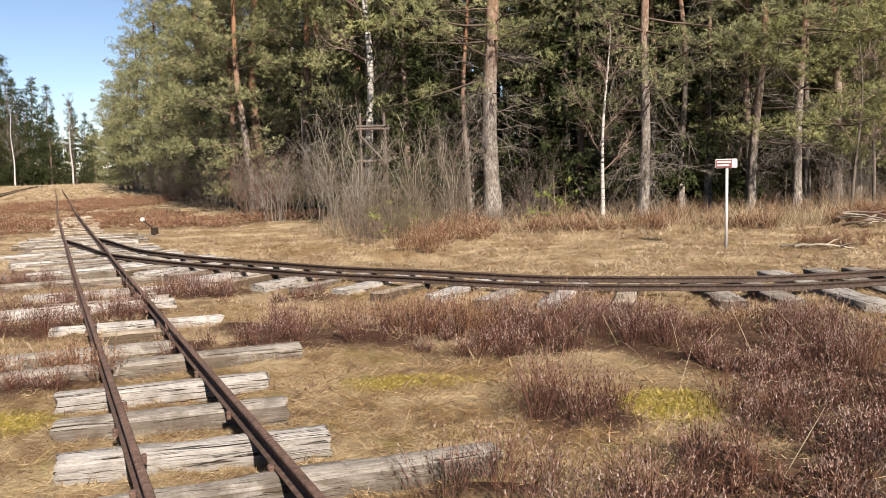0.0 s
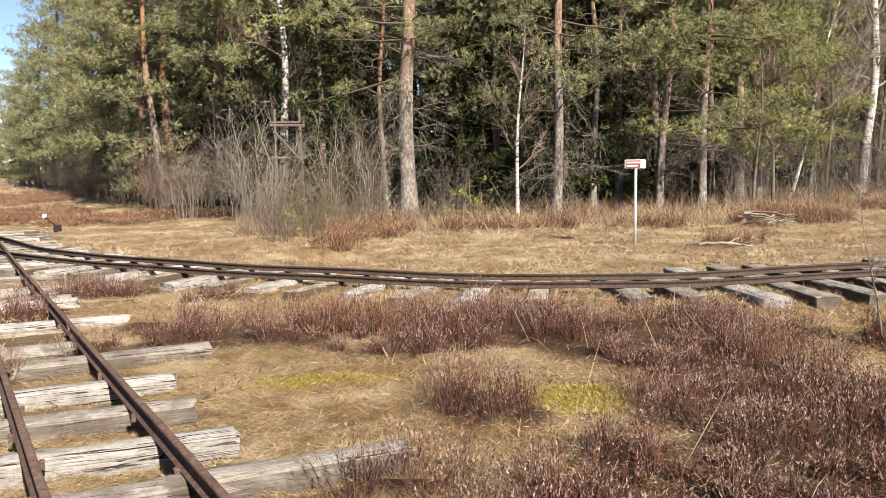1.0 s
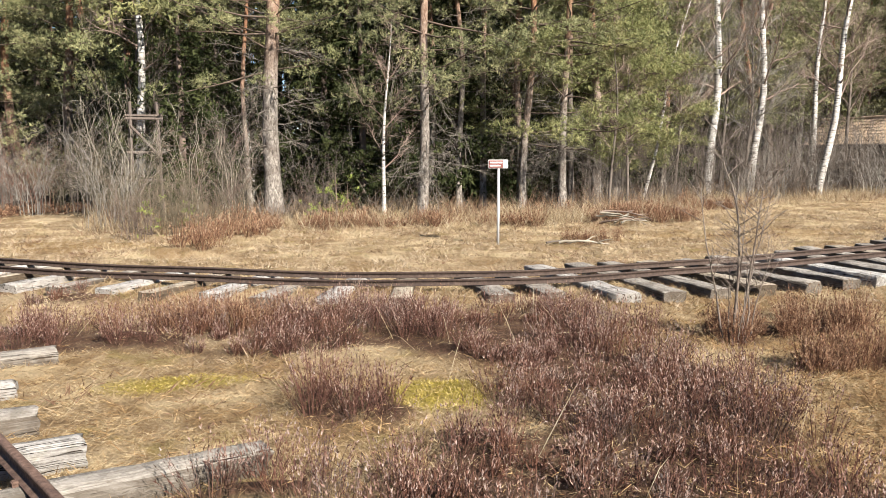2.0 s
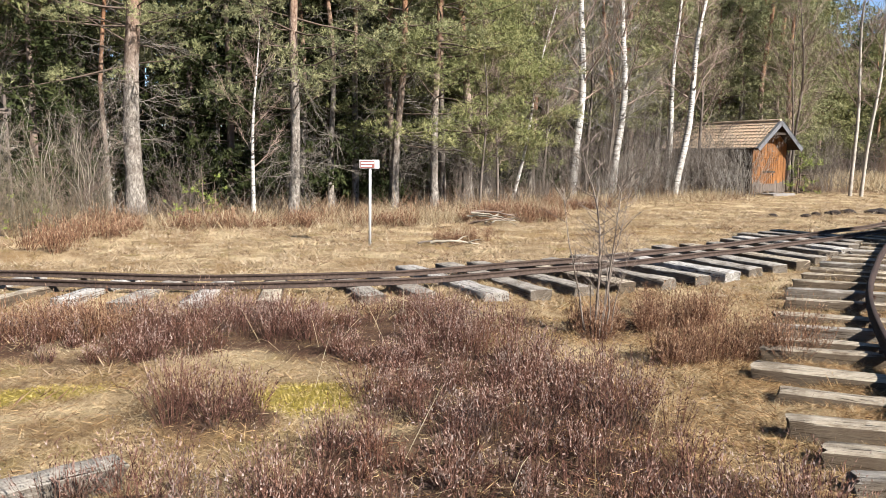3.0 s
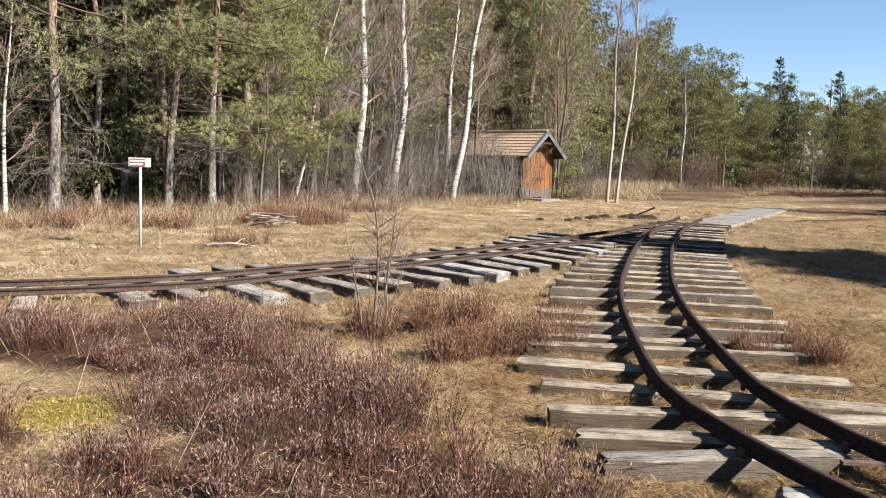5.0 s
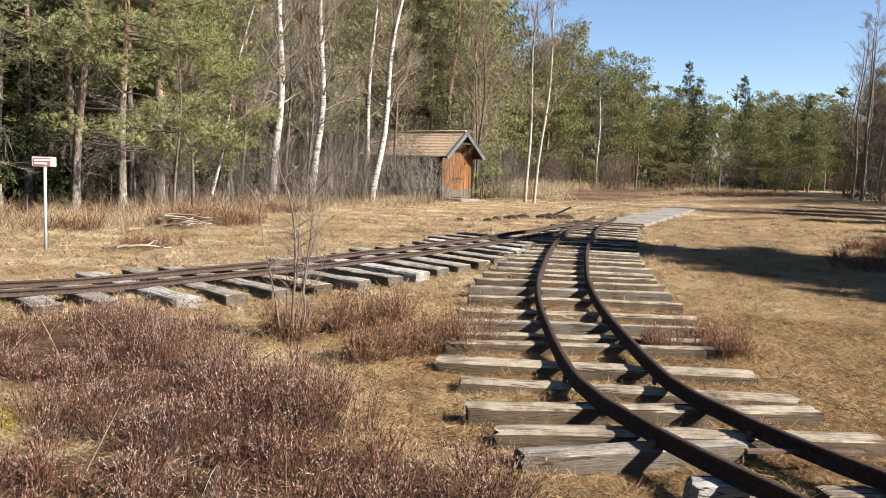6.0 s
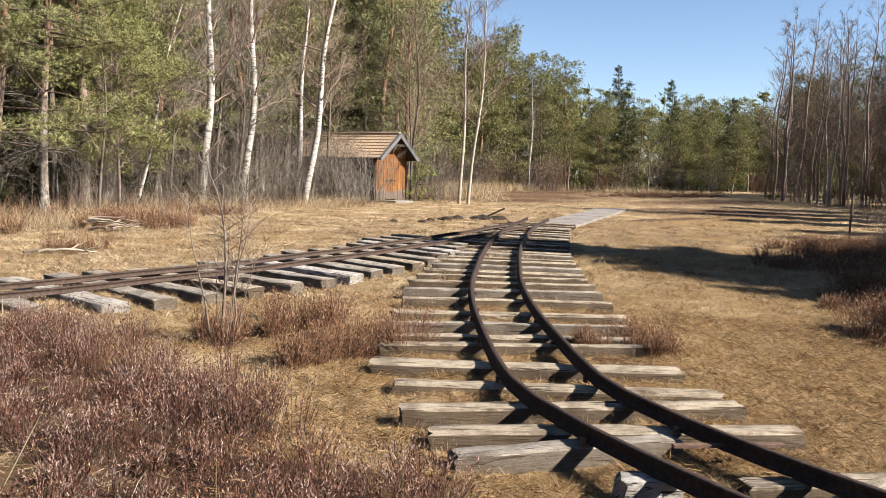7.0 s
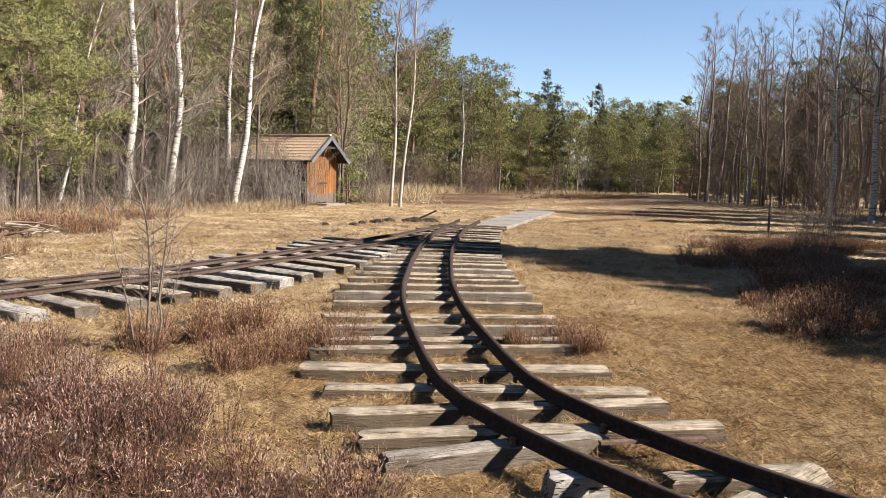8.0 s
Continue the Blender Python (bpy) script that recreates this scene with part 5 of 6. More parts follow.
for x, y, v, s in [(-3.3, 22.4, 0, 0.85), (-4.2, 24.0, 6, 1.0), (-2.6, 20.9, 6, 0.9), (-1.9, 19.4, 7, 0.95), (-1.2, 18.2, 6, 0.8), (-0.7, 19.6, 7, 0.95), (-0.2, 18.4, 2, 0.7), (-0.9, 16.9, 6, 0.55), (-1.5, 16.3, 2, 0.6), (0.3, 18.9, 7, 0.8), (-2.9, 21.8, 7, 1.0), (-0.3, 17.3, 6, 0.5), (0.4, 17.9, 6, 0.55),
                   (-7.0, 29.0, 6, 0.9), (-8.4, 31.8, 0, 0.9), (-9.4, 34.0, 6, 0.9), (-10.6, 36.5, 2, 1.0), (-11.8, 39.0, 6, 1.0), (-13.0, 42.0, 0, 1.0), (-15.2, 47.0, 6, 1.1), (-17.6, 52.5, 0, 1.1), (-6.0, 28.2, 0, 0.8), (-19.5, 56.0, 6, 1.2),
                   (-5.0, 26.0, 3, 1.0), (-6.2, 27.6, 3, 1.1), (-7.6, 31.0, 0, 1.0), (-5.6, 24.8, 0, 0.8), (0.5, 20.2, 0, 0.9), (0.2, 21.8, 1, 1.0), (-2.0, 22.0, 1, 1.2), (2.2, 21.2, 2, 0.6),
                   (13.6, 23.0, 1, 0.8), (15.0, 23.6, 0, 0.9), (16.4, 24.2, 1, 1.0), (17.6, 24.6, 0, 1.0), (18.8, 25.2, 1, 1.0), (19.6, 25.0, 0, 1.0), (21.0, 25.6, 1, 0.9), (22.0, 26.0, 0, 1.0),
                   (22.9, 26.3, 1, 0.9), (23.6, 26.9, 0, 0.9), (21.6, 27.2, 1, 1.1), (18.0, 26.2, 1, 1.2), (16.2, 25.8, 1, 1.1), (20.0, 26.8, 1, 1.3), (14.4, 25.2, 1, 1.0), (23.9, 27.4, 0, 0.9),
                   (28.9, 26.6, 0, 0.7), (29.6, 26.6, 1, 0.7), (29.6, 25.4, 0, 0.8), (28.6, 28.0, 3, 0.8), (30.4, 27.0, 0, 1.0), (31.6, 27.8, 1, 1.0), (33.0, 30.0, 0, 1.0),
                   (40.0, 36.0, 0, 1.0), (44.0, 38.5, 2, 1.1), (48.0, 41.0, 0, 1.2), (52.0, 42.5, 2, 1.2), (56.0, 43.5, 0, 1.2), (59.0, 43.0, 2, 1.2), (61.0, 41.0, 0, 1.2),
                   (22.4, 25.4, 1, 0.75), (23.2, 25.8, 0, 0.8), (24.2, 26.2, 1, 0.7), (24.4, 27.2, 0, 0.8), (24.0, 28.2, 1, 0.9), (24.6, 29.2, 1, 0.8), (20.6, 25.6, 0, 0.9), (19.2, 24.4, 0, 0.8), (17.0, 24.0, 0, 0.8),
                   (15.6, 23.6, 1, 0.8), (21.8, 26.6, 1, 1.0), (23.0, 27.2, 1, 1.0), (18.4, 25.6, 1, 0.9), (16.0, 25.0, 0, 0.9), (13.2, 22.4, 0, 0.6), (12.0, 21.6, 1, 0.6),
                   (24.7, 25.7, 5, 0.8), (25.1, 26.6, 5, 0.85), (23.8, 25.2, 5, 0.9), (22.6, 25.0, 5, 0.9), (20.4, 24.8, 5, 0.85), (18.2, 24.2, 5, 0.8), (24.4, 27.6, 5, 1.0), (16.4, 23.6, 5, 0.7),
                   (-2.2, 18.6, 4, 0.8), (-1.7, 17.6, 6, 0.7), (-4.6, 23.2, 4, 0.9),
                   (-16.5, 50.0, 2, 1.0), (-20.0, 58.0, 0, 1.2), (-24.0, 67.0, 2, 1.2), (-14.0, 44.0, 3, 0.9)]:
    plant(SHRUBS[v], x, y, rng.uniform(0, 360), s, group="shrubs at the wood edge")
for n in range(20):
    x = rng.uniform(-1, 13)
    y = float(np.interp(x, EDGE[:, 0], EDGE[:, 1])) + rng.uniform(0.4, 6.5)
    plant(SHRUBS[[0, 1, 2][n % 3]], x, y, rng.uniform(0, 360), rng.uniform(0.4, 0.75), group="shrubs at the wood edge")
for n in range(52):
    az = radians(rng.uniform(70.0, 87))
    d = np.interp(math.degrees(az), [70, 73, 80, 88], [66, 58, 50, 42]) + rng.uniform(-2, 6)
    plant(SHRUBS[n % 4], d * math.sin(az), d * math.cos(az), rng.uniform(0, 360), rng.uniform(0.9, 1.7), group="shrubs at the wood edge")
for x, y, v, s in [(20.4, 4.6, 2, 0.62), (21.6, 4.2, 0, 0.7), (19.0, 4.2, 2, 0.5), (22.8, 4.6, 0, 0.6), (14.8, 3.1, 0, 0.45), (13.4, 2.6, 2, 0.4)]:
    plant(SHRUBS[v], x, y, rng.uniform(0, 360), s, group="shrubs in the clearing")
for n in range(26):
    az = radians(rng.uniform(50, 69.5))
    d = np.interp(math.degrees(az), [50, 53, 58, 63, 66, 70.5], [64, 70, 74, 80, 86, 100]) + rng.uniform(-2, 4)
    plant(SHRUBS[[2, 0, 3, 2][n % 4]], d * math.sin(az), d * math.cos(az), rng.uniform(0, 360), rng.uniform(1.0, 1.9), group="shrubs at the wood edge")
# small green firs under the edge
YOUNG = pine(61, 1.25, 0.022, 0.06, 0.48, shoots=7, needles=7, size=0.06, width=0.013, pad=0.12, core=0.5, dead=0, sides=3, cone=True, leaf=NEEDLE_YOUNG, bark=TWIG_BROWN, name="young_fir", label="small bright green young fir")
for x, y, s in [(2.62, 19.3, 1.0), (1.92, 18.6, 0.5), (-1.3, 17.0, 0.75), (2.95, 19.7, 0.7), (2.1, 18.9, 0.4), (-0.6, 17.6, 0.6), (27.95, 26.3, 1.6), (28.5, 26.7, 1.9)]:
    plant(YOUNG, x, y, rng.uniform(0, 360), s, group="young firs")

# the leafless sapling in the open
def sapling_clump(x, y, turn):
    """A clump of thin leafless stems from one root, each crooked, with fine twigs."""
    rg = np.random.default_rng(77)
    ob = thing("birch_sapling", "clump of thin leafless birch saplings in dry grass", "sapling", (x, y, float(height(x, y))), turn)
    for foot, tops, r in [((-0.06, 0.0), [(-0.14, 0.4), (-0.22, 0.8), (-0.30, 1.22)], 0.010), ((0.0, 0.02), [(0.02, 0.5), (0.03, 0.85), (-0.01, 1.18), (-0.12, 1.45), (-0.16, 1.72)], 0.012),
                          ((0.06, 0.0), [(0.09, 0.4), (0.14, 0.8), (0.17, 1.15), (0.24, 1.6)], 0.010), ((0.10, -0.03), [(0.11, 0.45), (0.17, 0.85), (0.27, 1.3)], 0.008),
                          ((0.05, 0.05), [(0.02, 0.35), (0.06, 0.9), (0.10, 1.5)], 0.007), ((0.02, -0.05), [(0.08, 0.3), (0.10, 0.6), (0.06, 0.95)], 0.006),
                          ((0.12, 0.04), [(0.16, 0.3), (0.24, 0.62), (0.29, 0.8)], 0.006), ((-0.02, 0.05), [(-0.05, 0.3), (-0.04, 0.7), (0.0, 1.0)], 0.005)]:
        g = Geo()
        p = np.array([(foot[0], foot[1], -0.1), *[(a, foot[1] + rg.normal(0, 0.05), z) for a, z in tops]])
        s, fine = np.linspace(0, 1, len(p)), np.linspace(0, 1, 10)
        path = np.stack([np.interp(fine, s, p[:, i]) for i in range(3)], 1) + rg.normal(0, 0.006, (10, 3))
        g.tube(path, r * np.linspace(1.1, 0.22, 10), 5)
        for _ in range(int(4 + 9 * tops[-1][1])):
            q = rg.uniform(0.3, 1)
            o = np.array([np.interp(q, fine, path[:, i]) for i in range(3)])
            az, ln = rg.uniform(0, 6.28), rg.uniform(0.12, 0.42) * (1.15 - 0.6 * q)
            t = np.linspace(0, 1, 4)
            limb = o + np.outer(t * ln, [math.cos(az), math.sin(az), rg.uniform(0.3, 1.1)]) + rg.normal(0, 0.012, (4, 3)) * t[:, None]
            g.tube(limb, np.array([0.35, 0.28, 0.2, 0.12]) * r + 0.0008, 3)
            b = np.stack([np.interp(rg.uniform(0.3, 1, 4), t, limb[:, i]) for i in range(3)], 1)
            g.blades(b, rg.normal(0, 0.06, (4, 3)) + 0.25 * (limb[-1] - limb[0]) + [0, 0, 0.03], np.full(4, 0.0035), rg, rg.normal(0, 0.01, 4))
        child("stem", g.mesh("stem", TWIG_SAPLING), ob)
    return ob


sapling_clump(4.07, 5.82, -36)


# a dense far stand closes the wood behind the trees
def far_woods(name, label, centres, tall, needles, seed, per=26):
    rng = np.random.default_rng(seed)
    g = Geo()
    for x, y in centres:
        n = per
        h = tall * rng.uniform(0.8, 1.15)
        z = h * rng.uniform(0.01, 1, n) ** 1.3
        rr = 2.6 * (1.05 - z / (h * 1.05)) + 0.3
        az = rng.uniform(0, 6.28, n)
        c = np.stack([x + rr * np.cos(az) * rng.uniform(0.5, 1, n), y + rr * np.sin(az) * rng.uniform(0.5, 1, n), z], 1)
        needle_pads(g, c, rng.uniform(0.7, 1.3, n), rng, 7, 3, 0.40, 0.18, 0.9)
        g.tube([(x, y, -0.2), (x, y, h)], [0.16, 0.04], 4)
    tagged(new(name, g.mesh(name, needles)), label, "woodland", kind="stuff")


rng = np.random.default_rng(88)
deep = []
while len(deep) < 150:
    x, y = rng.uniform(-45, 60), rng.uniform(36, 110)
    w = float(behind_edge(x, y))
    if 18 < w < 46:
        deep.append((x, y))
# the dark needle colour holds the shade of the deep wood
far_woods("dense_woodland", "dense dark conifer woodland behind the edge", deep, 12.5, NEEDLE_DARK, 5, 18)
ring = []
for n in range(150):
    az = radians(rng.uniform(38, 96))
    d = rng.uniform(108, 150)
    ring.append((d * math.sin(az), d * math.cos(az)))
for n in range(60):
    x = rng.uniform(-130, -50)
    ring.append((x, rng.uniform(165, 185)))
far_woods("distant_woodland", "distant conifer woodland round the clearing", ring, 12.0, NEEDLE_FAR, 6, 17)
# unseen wood added behind the standpoint to hold back skylight
back = []
for n in range(90):
    az, d = radians(rng.uniform(178, 316)), rng.uniform(24, 34)
    back.append((d * math.sin(az), d * math.cos(az)))
for n in range(40):
    az, d = radians(rng.uniform(128, 178)), rng.uniform(46, 60)
    back.append((d * math.sin(az), d * math.cos(az)))
far_woods("woodland_behind", "unseen dark conifer woodland added to block skylight", back, 12.5, NEEDLE_DARK, 7, 12)

# ---------------------------------------------------------------- heather, moss and grass
def scatter(rng, x0, x1, y0, y1, density):
    n = int((x1 - x0) * (y1 - y0) * density)
    return rng.uniform(x0, x1, n), rng.uniform(y0, y1, n)


TIMBERS = [s for s in [*track_a.children, *track_b.children, *track_c.children] if s.name.startswith("sleeper")]
SLEEPER_LINES = np.array([s.matrix_basis.translation[:2] for s in TIMBERS])
SLEEPER_TURN = np.array([s.matrix_basis.to_euler().z for s in TIMBERS])
SLEEPER_HALF = np.array([max(v.co.x for v in s.data.vertices) for s in TIMBERS])


def off_sleepers(x, y, gap=0.13):
    ok = np.ones(len(x), bool)
    for (cx, cy), a, h in zip(SLEEPER_LINES, SLEEPER_TURN, SLEEPER_HALF):
        dx, dy = x - cx, y - cy
        u = dx * math.cos(a) + dy * math.sin(a)
        v = -dx * math.sin(a) + dy * math.cos(a)
        ok &= ~((np.abs(u) < h + 0.02) & (np.abs(v) < gap))
    return ok


def heather_field(name, label, table, material, seed, density, shoots, tall, box_, leaf=0.021, width=0.0052, leaves=13, soft=0.35, spread=0.16, gap=0.13):
    """Bushy plants: shoots fan out from each foot to a rounded top, with spent flowers along their upper part."""
    rng = np.random.default_rng(seed)
    x, y = scatter(rng, *box_, density)
    keep = (rng.uniform(0, 1, len(x)) < spots(x, y, table, soft)) & (spots(x, y, MOSS_SPOTS[:1], 0.5) < 0.25)
    x, y = x[keep], y[keep]
    ok = off_sleepers(x, y, gap) & (np.sin(3.1 * x - 1.3 * y + 0.7) * np.sin(3.4 * y + 1.1 * x) + rng.normal(0, 0.12, len(x)) > -0.72)
    x, y = x[ok], y[ok]
    vigour = 0.88 + 0.38 * np.sin(2.1 * x + 1.3 * y) * np.sin(1.7 * y - 0.6 * x) + rng.normal(0, 0.2, len(x))
    size = np.clip(vigour, 0.45, 1.4)
    n = len(x) * shoots
    bx, by, hh, rr = (np.repeat(q, shoots) for q in (x, y, tall * size, spread * size * rng.uniform(0.8, 1.25, len(x))))
    az, rho = rng.uniform(0, 6.28, n), np.sqrt(rng.uniform(0, 1, n))
    foot = np.stack([bx + 0.4 * rr * rho * np.cos(az), by + 0.4 * rr * rho * np.sin(az), height(bx, by) - 0.015], 1)
    up = hh * (1 - 0.45 * rho ** 2) * rng.uniform(0.65, 1.1, n)
    way = np.stack([0.75 * rr * rho * np.cos(az), 0.75 * rr * rho * np.sin(az), up], 1) + rng.normal(0, 0.022, (n, 3)) * [1, 1, 0.3]
    ln = np.linalg.norm(way, axis=1)
    g = Geo()
    g.blades(foot, way, np.full(n, width * 0.55), rng)
    m = n * leaves
    q = np.repeat(np.arange(n), leaves)
    u = rng.uniform(0.25, 1.0, m)
    b = foot[q] + way[q] * u[:, None]
    w = way[q] / ln[q][:, None] * 0.9 + rng.normal(0, 0.30, (m, 3))
    w *= (leaf * rng.uniform(0.6, 1.3, m) / np.linalg.norm(w, axis=1))[:, None]
    wide = width * rng.uniform(0.7, 1.4, m)
    flower = (u > 0.66) & np.repeat(rng.uniform(0, 1, n) < np.repeat(rng.uniform(0.3, 1.0, len(x)), shoots), leaves)
    g.blades(b[~flower], w[~flower], wide[~flower], rng)
    g.slot = 1
    g.blades(b[flower], w[flower], wide[flower] * 1.1, rng)
    return tagged(new(name, g.mesh(name, material)), label, "heather", kind="stuff")


PURPLE, RUSTY = (HEATHER, HEATHER_TIPS), (HEATHER_RED, HEATHER_RED_TIPS)
heather_field("heather", "dry purple-brown heather with greyish spent flowers", HEATH_SPOTS, PURPLE, 401, 29, 40, 0.33, (-8, 5, 1.5, 12), 0.018, 0.0056, 11)
heather_field("heather", "rust-brown dry heather tufts", HEATH_RED_SPOTS, RUSTY, 402, 32, 60, 0.40, (-4, 8, 2.5, 14), gap=0.04)
heather_field("heather", "low brown heather on the far clearing", HEATH_FAR_SPOTS[:6], RUSTY, 403, 20, 36, 0.34, (6.5, 25, -0.5, 7), 0.026, 0.009, 9, spread=0.24)
heather_field("heather", "reddish-brown heather along the far track", HEATH_FAR_SPOTS[6:9], RUSTY, 404, 9, 14, 0.20, (-28, 0, 20, 60), 0.06, 0.018, 6, spread=0.28)


EDGE_HEATH = [(1.4, 17.6, 1.3, 0.5), (3.4, 17.3, 1.5, 0.5), (6.3, 17.0, 0.9, 0.4), (-0.5, 14.4, 0.5, 0.35), (10.2, 18.4, 1.2, 0.5), (13.0, 20.6, 1.6, 0.6), (0.0, 16.2, 0.9, 0.5), (8.2, 18.6, 0.8, 0.4), (9.5, 17.0, 1.1, 0.4), (8.6, 17.2, 0.6, 0.35)]
heather_field("heather", "red-brown heather clumps before the wood", EDGE_HEATH, RUSTY, 405, 12, 30, 0.45, (-3, 16, 13, 23), 0.045, 0.012, 8, spread=0.24)


def straw_field(name, label, material, seed, x, y, ln, width, rise, keep=None, lift=0.012, category="grass", bent=False, patchy=0.0):
    rng = np.random.default_rng(seed)
    if keep is not None:
        x, y = x[keep], y[keep]
    n = len(x)
    az = rng.uniform(0, 6.28, n) + 0.8 * np.sin(0.9 * x) + 0.6 * np.sin(1.1 * y)
    up = np.abs(rng.normal(0, 1, n)) * rise
    way = np.stack([np.cos(az), np.sin(az), up], 1)
    L = ln * rng.uniform(0.5, 1.4, n) * (1 + patchy * np.sin(1.9 * x + 1.2 * np.sin(2.7 * y)) * np.sin(2.3 * y + 0.8 * x + 0.5))
    way *= (L / np.linalg.norm(way, axis=1))[:, None]
    base = np.stack([x, y, height(x, y) + rng.uniform(-0.01, lift, n)], 1)
    g = Geo()
    g.blades(base, way, width * rng.uniform(0.7, 1.4, n), rng, rng.uniform(0.0, 0.02, n) * (ln / 0.15) if bent else None)
    return tagged(new(name, g.mesh(name, material)), label, category, kind="stuff")


rng = np.random.default_rng(500)
# the near ground, under the eye's sweep
x, y = scatter(rng, -5, 9.5, -1.2, 9.5, 6500)
d = np.hypot(x, y)
az = np.degrees(np.arctan2(x, y))
bare = (rng.uniform(0, 1, len(x)) > 0.9 * spots(x, y, MOSS_SPOTS, 0.5)) & (rng.uniform(0, 1, len(x)) > 0.9 * spots(x, y, HEATH_SPOTS, 0.5)) & off_sleepers(x, y, 0.10)
near = (d > 2.3) & (d < 9.5) & (az > -42) & (az < 98) & bare & (rng.uniform(0, 1, len(x)) < np.clip(1.9 - d / 4.4, 0.32, 1))
straw_field("dry_grass", "flattened dry straw-coloured grass", STRAW, 501, x, y, 0.055, 0.0027, 0.5, near)
near2 = near & (rng.uniform(0, 1, len(x)) < 0.08 + 0.7 * spots(x, y, BROWN_SPOTS, 1.2))
straw_field("dry_grass", "flattened dry red-brown grass", STRAW_RED, 502, x, y, 0.10, 0.0040, 0.35, near2)
# farther out: longer and coarser blades
x, y = scatter(rng, -12, 26, -2, 21, 380)
d = np.hypot(x, y)
az = np.degrees(np.arctan2(x, y))
far = (d > 8.8) & (d < 24) & (az > -36) & (az < 95) & (behind_edge(x, y) < 1.0) & off_sleepers(x, y, 0.10)
straw_field("dry_grass", "flattened dry straw-coloured grass", STRAW_FAR, 503, x, y, 0.065, 0.0065, 0.55, far)
x, y = scatter(rng, -30, 62, 16, 60, 32)
d = np.hypot(x, y)
far = (d > 21) & (d < 62) & (behind_edge(x, y) < 1.0) & (rng.uniform(0, 1, len(x)) > 0.85 * spots(x, y, PEAT_SPOTS, 0.8))
straw_field("dry_grass", "flattened dry straw-coloured grass", STRAW_FAR, 504, x, y, 0.16, 0.016, 0.4, far)
x, y = scatter(rng, 22, 62, 2, 18, 34)
straw_field("dry_grass", "flattened dry straw-coloured grass", STRAW_FAR, 505, x, y, 0.16, 0.016, 0.4, rng.uniform(0, 1, len(x)) > 0.85 * spots(x, y, PEAT_SPOTS, 0.8))
# tall pale grass and red-brown growth before the wood
ex = rng.uniform(-3, 27, 26000)
ey = np.interp(ex, EDGE[:, 0], EDGE[:, 1]) + rng.normal(-1.0, 0.9, len(ex))
tuft = np.sin(2.3 * ex) * np.sin(1.9 * ey + ex) + rng.normal(0, 0.35, len(ex)) > 0.05
straw_field("tall_grass", "tall pale dry grass before the wood", REED, 506, ex, ey, 0.36, 0.010, 1.3, tuft, patchy=0.7)
straw_field("tall_grass", "dull brown dry undergrowth before the wood", STRAW_DULL, 507, ex, ey, 0.26, 0.012, 1.3, ~tuft & (rng.uniform(0, 1, len(ex)) < 0.7), patchy=0.7)
ex = rng.uniform(-3, 32, 30000)
ey = np.interp(ex, EDGE[:, 0], EDGE[:, 1]) + rng.uniform(-0.5, 7, len(ex))
straw_field("undergrowth", "dry brown undergrowth among the trunks", STRAW_DULL, 508, ex, ey, 0.42, 0.013, 1.5, patchy=0.7)
ex = rng.uniform(34, 66, 9000)
ey = np.interp(ex, EDGE[:, 0], EDGE[:, 1]) + rng.normal(-1.5, 1.4, len(ex))
straw_field("tall_grass", "tall pale dry grass before the far wood", REED, 509, ex, ey, 0.8, 0.04, 1.6)
# moss cushions
x, y = scatter(rng, -4, 2.5, 3.4, 9.2, 12000)
keep = (rng.uniform(0, 1, len(x)) < 0.6 * spots(x, y, MOSS_SPOTS, 0.6)) & off_sleepers(x, y, 0.12)
straw_field("moss", "bright yellow-green moss among dry grass", MOSS, 510, x, y, 0.022, 0.006, 0.9, keep, category="moss")

# straw caught along the timbers
sx, sy = scatter(rng, -4.5, 11.5, 0.6, 9.5, 1700)
hug = off_sleepers(sx, sy, 0.08) & ~off_sleepers(sx, sy, 0.16)
straw_field("dry_grass", "short dry straw tufts along the timbers", STRAW, 511, sx, sy, 0.06, 0.0026, 1.1, hug)
hug2 = hug & (rng.uniform(0, 1, len(sx)) < 0.35)
straw_field("dry_grass", "short brown tufts along the timbers", STRAW_RED, 512, sx, sy, 0.075, 0.005, 1.0, hug2)

# small tussocks that throw shade on the mat of grass
def tussocks(name, label, material, seed, x, y, per, ln, width, spread=0.05, rise=1.0):
    rng = np.random.default_rng(seed)
    bx, by = np.repeat(x, per), np.repeat(y, per)
    bx, by = bx + rng.normal(0, spread, len(bx)), by + rng.normal(0, spread, len(by))
    return straw_field(name, label, material, seed + 1, bx, by, ln, width, rise)


def open_spots(rng, x0, x1, y0, y1, density, gap=0.10):
    x, y = scatter(rng, x0, x1, y0, y1, density)
    d, az = np.hypot(x, y), np.degrees(np.arctan2(x, y))
    lumps = np.sin(2.9 * x + 1.3 * np.sin(2.2 * y)) * np.sin(3.3 * y + 0.7 * x) + rng.normal(0, 0.5, len(x))
    ok = (d > 2.2) & (az > -40) & (az < 96) & off_sleepers(x, y, gap) & (lumps > 0.0) & (behind_edge(x, y) < 0) & (rng.uniform(0, 1, len(x)) > 0.92 * spots(x, y, HEATH_SPOTS, 0.5))
    return x[ok], y[ok]


tussocks("dry_grass", "small tussocks of dry straw-coloured grass", STRAW, 520, *open_spots(rng, -4.5, 12, -1, 9, 34), 24, 0.06, 0.003, 0.045, 1.0)
tussocks("dry_grass", "small tussocks of red-brown grass", STRAW_RED, 522, *open_spots(rng, 2.0, 14, -1, 9, 26), 20, 0.09, 0.0046, 0.05, 0.8)
